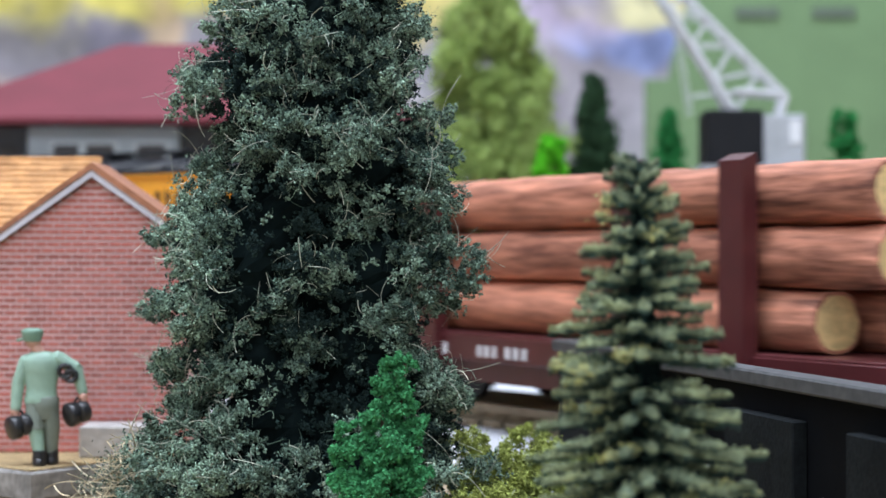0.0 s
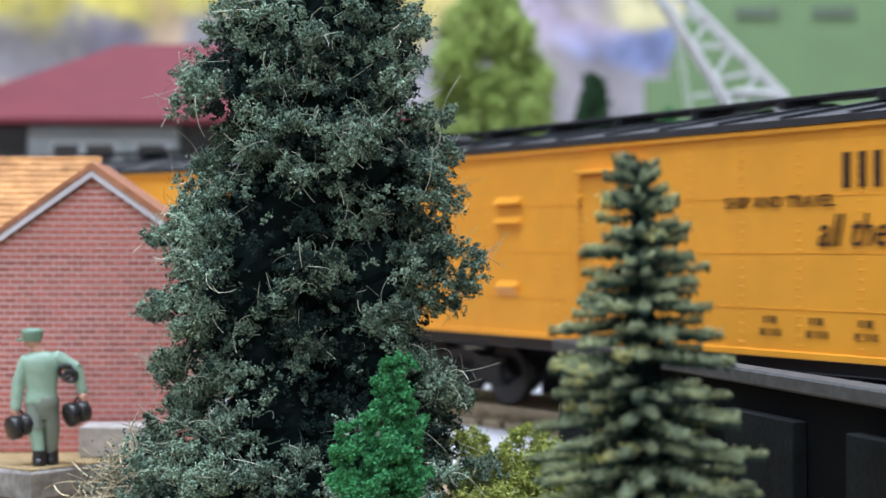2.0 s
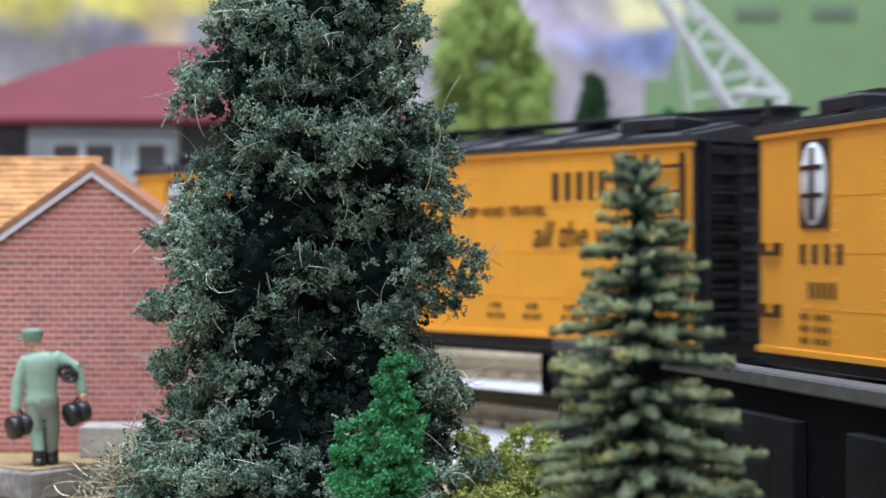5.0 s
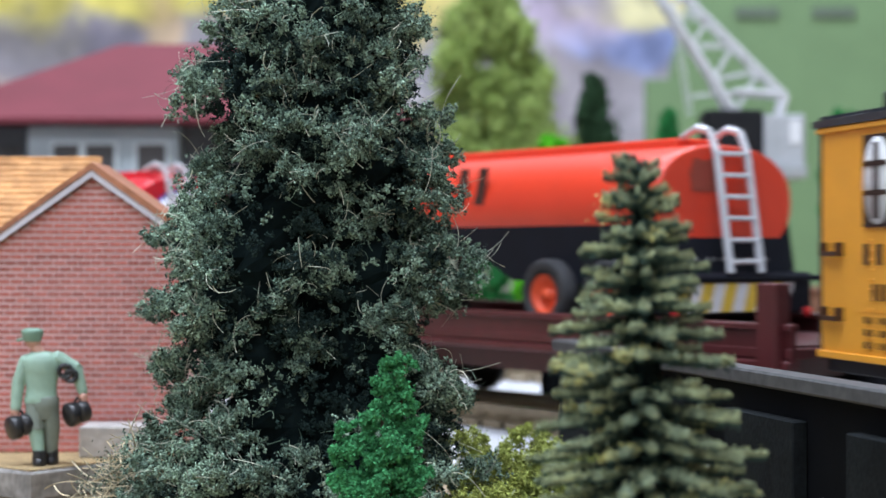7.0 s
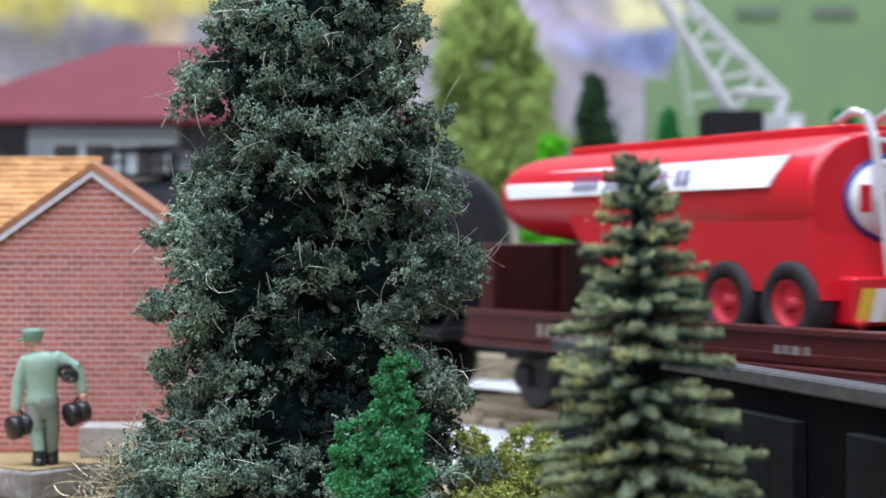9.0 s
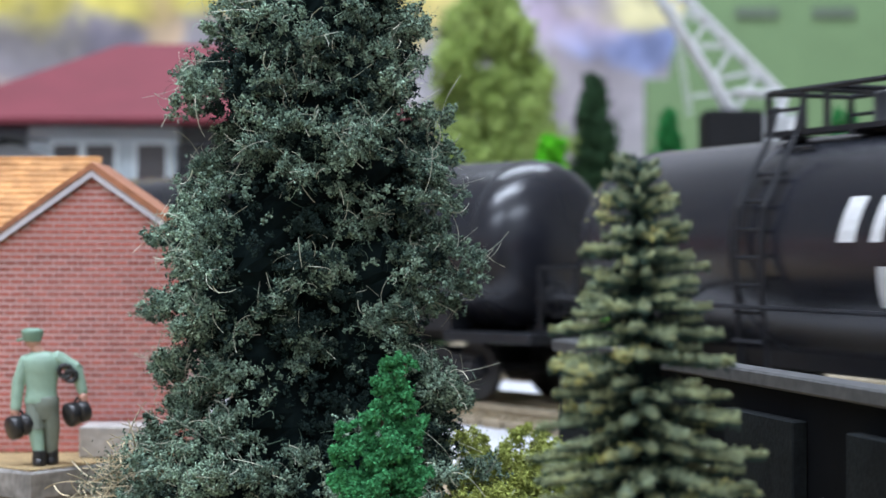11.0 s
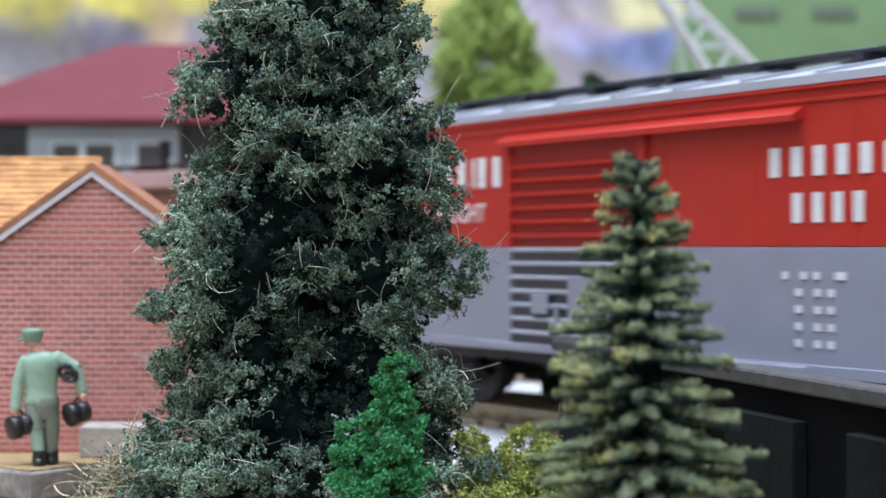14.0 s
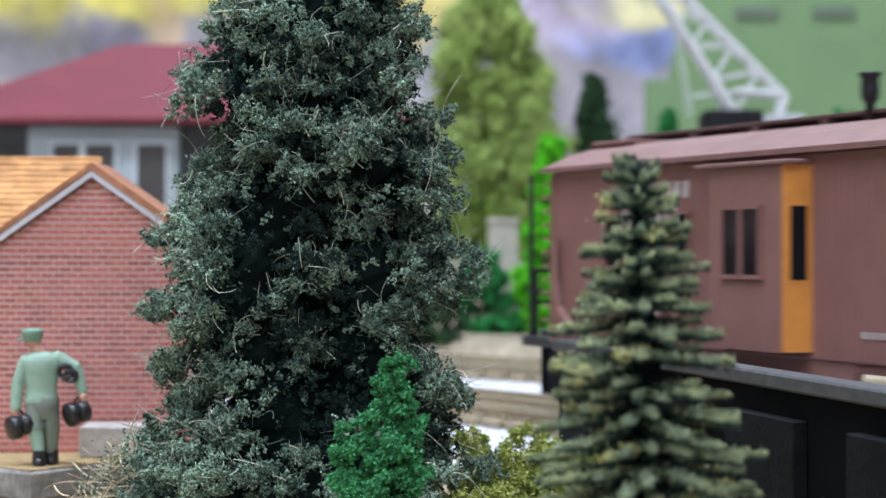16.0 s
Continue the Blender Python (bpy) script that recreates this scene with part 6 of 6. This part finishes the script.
# ---- far scenery ----
lime = mat("lime_leaves", (0.24, 0.36, 0.075), 0.95, vary=0.3, scale=140, second=(0.36, 0.45, 0.15), spread=0.4, spec=0.1)
vivid = mat("vivid_leaves", (0.10, 0.46, 0.02), 0.95, vary=0.25, scale=60, spread=0.4, spec=0.1)
forest = mat("forest_leaves", (0.036, 0.075, 0.036), 0.95, vary=0.3, scale=60, spread=0.4, spec=0.1)
fresh = mat("fresh_leaves", (0.03, 0.20, 0.055), 0.95, vary=0.3, scale=60, spread=0.4, spec=0.1)
bl = []
rb_ = random.Random(8)
for i in range(330):
    z = rb_.uniform(66, 222) if i > 4 else 110.0 + 8 * i
    x0_, x1_ = float(np.interp(z, [66, 170, 188, 205, 222], [-30, -30, -32, -28, -12])), float(np.interp(z, [66, 105, 150, 170, 188, 205, 222], [34, 42, 43, 34, 26, 19, 8]))
    x, y = rb_.uniform(x0_, x1_) if i > 4 else 3.0 * i - 6, rb_.uniform(-20, 20)
    if math.hypot((x + 4.6) / 11, (z - 182) / 12) < 1:
        continue
    bl.append((x, y, z - 18, rb_.uniform(5, 8.5)))
bush(0.031, 1.140, 0.018, bl, 60000, 0.0013, lime, "tall feathery lime green deciduous tree", "deciduous_tree", "tree", 0.42, stems=5)
bush(0.057, 1.019, 0.018, [(0, 0, 12, 11), (-4, 0, 28, 12), (2, 0, 45, 12), (-2, 0, 62, 11), (4, 0, 78, 9.5), (3, 0, 92, 9), (5, 0, 104, 7)], 9000, 0.0019, vivid, "vivid green foam tree behind the track", "foam_tree", "tree")


def far_conifer(cx, cy, top_z, half, foam, label, base=0.018):
    c = thing("conifer_tree", Matrix.Translation((cx, cy, base)), label, "tree", "conifers on the far side")
    h = top_z - base * 1000
    bm = bmesh.new()
    add_rod(bm, (0, 0, 0), (0, 0, h * 0.97), half * 0.14, 8, half * 0.03)
    part("trunk", bm, mat("trunk_brown", (0.10, 0.07, 0.045)), c)
    P = []
    for k in range(22):
        z = h * (0.10 + 0.89 * k / 21)
        reach = half * (1 - z / h) ** 0.7 + half * 0.05
        for j in range(12):
            a = RNG.uniform(0, 2 * math.pi)
            t = RNG.uniform(0.1, 1, 34)
            P.append(np.stack([reach * t * math.cos(a), reach * t * math.sin(a), z - reach * 0.25 * t], 1) + RNG.normal(size=(34, 3)) * half * 0.07)
    P = np.concatenate(P) * MM
    crumbs("needles", P, RNG.uniform(0.5, 1.2, len(P)) * half * 0.07 * MM, foam, c, kind="stuff")


far_conifer(0.101, 1.207, 179, 33, forest, "dark green slender conifer in the scenery")
far_conifer(0.156, 1.247, 160, 25, fresh, "mid green conifer beside the crane")
bush(0.276, 1.247, 0.018, [(0, 0, 60, 9), (-6, 0, 75, 9), (7, 0, 82, 10), (-5, 0, 98, 10), (6, 0, 110, 9), (0, 0, 124, 9), (1, 0, 138, 7)], 6000, 0.0021, fresh, "clumpy mid green tree beside the crane", "clump_tree", "tree")
for x, y, blobs, m, lab in ((0.033, 1.030, [(0, 0, 14, 13), (-14, 2, 20, 12), (-8, 0, 40, 12), (10, 0, 10, 10)], fresh, "teal green bush behind the track"),
                           (0.150, 0.858, [(0, 0, 14, 13), (14, 2, 12, 11), (-13, 0, 16, 12), (4, 0, 30, 9)], fresh, "green bush row behind the track"),
                           (0.215, 0.885, [(0, 0, 14, 13), (14, 2, 16, 11), (-13, 0, 12, 12), (30, 0, 18, 12)], forest, "dark green bush row behind the track"),
                           (0.095, 0.872, [(0, 0, 10, 10), (13, 2, 10, 9), (-12, 0, 9, 9)], vivid, "low vivid green bush behind the track"),
                           (-0.02, 0.966, [(0, 0, 20, 15), (18, 2, 16, 13), (-18, 0, 20, 13)], forest, "dark green bush behind the big tree")):
    bush(x, y, 0.012, blobs, 3200, 0.0018, m, lab)

# red-roofed station house
roof_red = mat("roof_red", (0.185, 0.030, 0.042), 0.8, vary=0.12, scale=30)
wall_blue = mat("station_grey", (0.36, 0.40, 0.42), 0.8, vary=0.1, scale=40)
wall_dark = mat("station_dark", (0.10, 0.11, 0.12), 0.8, vary=0.15, scale=40)
station = thing("station_house", Matrix.Translation((0, 1.140, 0.015)), "grey station building with dark red hipped roof", "building")
bm = bmesh.new()
e = [Vector((x, y, 132)) * MM for x, y in ((-332, -30), (-8, -30), (-8, 260), (-332, 260))]
r1, r2 = Vector((-222, 105, 192)) * MM, Vector((-118, 105, 192)) * MM
ev = [bm.verts.new(v) for v in e]
rv = [bm.verts.new(r1), bm.verts.new(r2)]
lo = [bm.verts.new(v - Vector((0, 0, 0.003))) for v in e]
for f in ((ev[0], ev[1], rv[1], rv[0]), (ev[1], ev[2], rv[1]), (ev[2], ev[3], rv[0], rv[1]), (ev[3], ev[0], rv[0]), tuple(lo)):
    bm.faces.new(f)
for i in range(4):
    bm.faces.new((ev[i], ev[(i + 1) % 4], lo[(i + 1) % 4], lo[i]))
bmesh.ops.recalc_face_normals(bm, faces=bm.faces[:])
part("roof", bm, roof_red, station, "dark red hipped roof")
bm = bmesh.new()
add_box(bm, -322, -18, 0, 250, 0, 128)
part("wall", bm, wall_dark, station, "dark grey wall")
bm = bmesh.new()
add_box(bm, -258, -165, -16, 0, 0, 127)
bay = part("bay", bm, wall_blue, station, "pale grey bay")
for x, z0_, z1_, wd in ((-234, 60, 116, 8), (-213, 60, 116, 9), (-181, 78, 116, 9)):
    bm = bmesh.new()
    add_box(bm, x - wd, x + wd, -17, -16, z0_, z1_)
    w_ = part("window", bm, mat("station_window", (0.055, 0.05, 0.05), 0.3), bay)
    bm = bmesh.new()
    for b_ in ((x - wd - 2, x - wd, z0_ - 2, z1_ + 2), (x + wd, x + wd + 2, z0_ - 2, z1_ + 2), (x - wd, x + wd, z1_, z1_ + 2), (x - wd, x + wd, z0_ - 2, z0_)):
        add_box(bm, b_[0], b_[1], -18, -15.5, b_[2], b_[3])
    part("window_frame", bm, mat("station_trim", (0.50, 0.54, 0.55), 0.7), w_)
for x in (-300, -275, -140, -110, -70):
    bm = bmesh.new()
    add_box(bm, x - 8, x + 8, -1, 0, 70, 116)
    part("window", bm, mat("station_window", (0.055, 0.05, 0.05), 0.3), station)

# white lattice crane on its tower
crane_white = mat("crane_white", (0.66, 0.66, 0.68), 0.55, vary=0.1, scale=60)
crane = thing("crane", Matrix.Translation((0, 1.140, 0.0)), "white lattice-boom crane with dark machinery house", "crane")
bm = bmesh.new()
add_box(bm, 168, 196, -14, 20, 18, 112, 1.0)
add_box(bm, 160, 226, -20, 26, 110, 118, 1.0)
part("tower", bm, mat("crane_grey", (0.36, 0.37, 0.38), 0.7, vary=0.2, scale=60), crane, "grey tower base")
bm = bmesh.new()
add_box(bm, 164, 200, -14, 22, 118, 153, 1.5)
part("machinery_house", bm, mat("crane_dark", (0.014, 0.014, 0.016), 0.8, spec=0.2), crane, "dark machinery house")
bm = bmesh.new()
add_box(bm, 200, 226, -14, 22, 116, 150, 1.5)
cab_ = part("cab", bm, mat("crane_grey2", (0.42, 0.43, 0.45), 0.6), crane, "grey cab")
bm = bmesh.new()
add_box(bm, 216, 223, -15, -14, 132, 146)
part("window", bm, white_paint, cab_)
BOOM_LO, BOOM_HI = ((129, 236), (203, 122)), ((141, 236), (215, 162))


def on(P_, t):
    return (P_[0][0] + (P_[1][0] - P_[0][0]) * t, P_[0][1] + (P_[1][1] - P_[0][1]) * t)


for y in (-9, 11):
    bm = bmesh.new()
    add_rod(bm, (BOOM_LO[0][0], y, BOOM_LO[0][1]), (BOOM_LO[1][0], y, BOOM_LO[1][1]), 1.9, 8)
    add_rod(bm, (BOOM_HI[0][0], y, BOOM_HI[0][1]), (BOOM_HI[1][0], y, BOOM_HI[1][1]), 1.7, 8)
    for k in range(4):
        p, q, r_ = on(BOOM_LO, k / 5.4), on(BOOM_HI, (k + 0.6) / 4.6), on(BOOM_LO, (k + 1) / 5.4)
        add_rod(bm, (p[0], y, p[1]), (q[0], y, q[1]), 0.8, 6)
        add_rod(bm, (q[0], y, q[1]), (r_[0], y, r_[1]), 0.8, 6)
    part("boom", bm, crane_white, crane)
    bm = bmesh.new()
    add_rod(bm, (215, y, 162), (203, y, 120), 2.0, 8)
    add_rod(bm, (183, y, 165), (215, y, 163), 1.9, 8)
    add_rod(bm, (155, y, 198), (187, y, 138), 0.8, 8)
    add_rod(bm, (147, y, 205), (156, y, 150), 0.5, 8)
    add_rod(bm, (156, y, 162), (183, y, 165), 0.5, 8)
    part("a_frame", bm, crane_white, crane)
for k in range(7):
    for P_ in (BOOM_LO, BOOM_HI):
        x, z = on(P_, k / 6)
        bm = bmesh.new()
        add_rod(bm, (x, -9, z), (x, 11, z), 0.9, 6)
        part("cross_strut", bm, crane_white, crane)

# small things between track and scenery
for nm, x0, x1, y0, y1, z0_, z1_, m, lab in (
        ("yellow_crate", 152, 163, 853, 870, 15, 52, mat("crate_yellow", (0.62, 0.42, 0.03), 0.6), "yellow upright box behind the track"),
        ("brown_shed", 166, 182, 858, 880, 15, 48, mat("shed_brown", (0.20, 0.09, 0.05), 0.8, vary=0.2, scale=80), "small brown shed behind the track"),
        ("pale_shed", 27, 44, 1060, 1080, 18, 84, mat("shed_pale", (0.46, 0.42, 0.36), 0.8, vary=0.2, scale=80), "pale weathered shed among the bushes")):
    th = thing(nm, Matrix(), lab, nm.split("_")[1])
    bm = bmesh.new()
    add_box(bm, x0, x1, y0, y1, z0_, z1_ - 3, 0.5)
    part("body", bm, m, th)
    bm = bmesh.new()
    add_box(bm, x0 - 1, x1 + 1, y0 - 1, y1 + 1, z1_ - 3, z1_, 0.5)
    part("lid", bm, m, th)

# ---- bricks of the gable wall, last ----
protos = {}


def brick_mesh(wd):
    key = round(wd, 2)
    if key not in protos:
        bm = bmesh.new()
        add_box(bm, -wd / 2, wd / 2, -0.22, 0.05, -0.5, 0.5, 0.05)
        me = bpy.data.meshes.new("brick")
        bm.to_mesh(me)
        bm.free()
        me.materials.append(brick_mat)
        protos[key] = me
    return protos[key]


rest = bmesh.new()
count = 0
pitch, lenp = 1.77, 3.5
for k in range(44):
    z = 8.9 + k * pitch
    half = GW if z < APEX - SL * GW else (APEX - z) / SL
    half -= 0.3
    x = GX - GW + (0 if k % 2 else -lenp / 2)
    while x < GX + GW:
        a, b = max(x + 0.18, GX - half), min(x + lenp - 0.18, GX + half)
        if b - a > 0.7:
            if 24 < z < 64 and GX - 27 < (a + b) / 2 < GX + 18 and count < 300:
                o = new("brick", brick_mesh(b - a))
                o.parent = gable
                o.matrix_local = at((a + b) / 2, GY, z)
                count += 1
            else:
                add_box(rest, a, b, GY - 0.22, GY + 0.05, z - 0.5, z + 0.5)
        x += lenp
tagged(link("bricks", rest, brick_mat, gable), kind="stuff")


def motions():
    times = [i * 0.5 for i in range(33)]
    for car, mid, rc in TRAIN:
        walk(car, [(t, car_pose(mid + SPEED * t, rc)) for t in times])


motions()
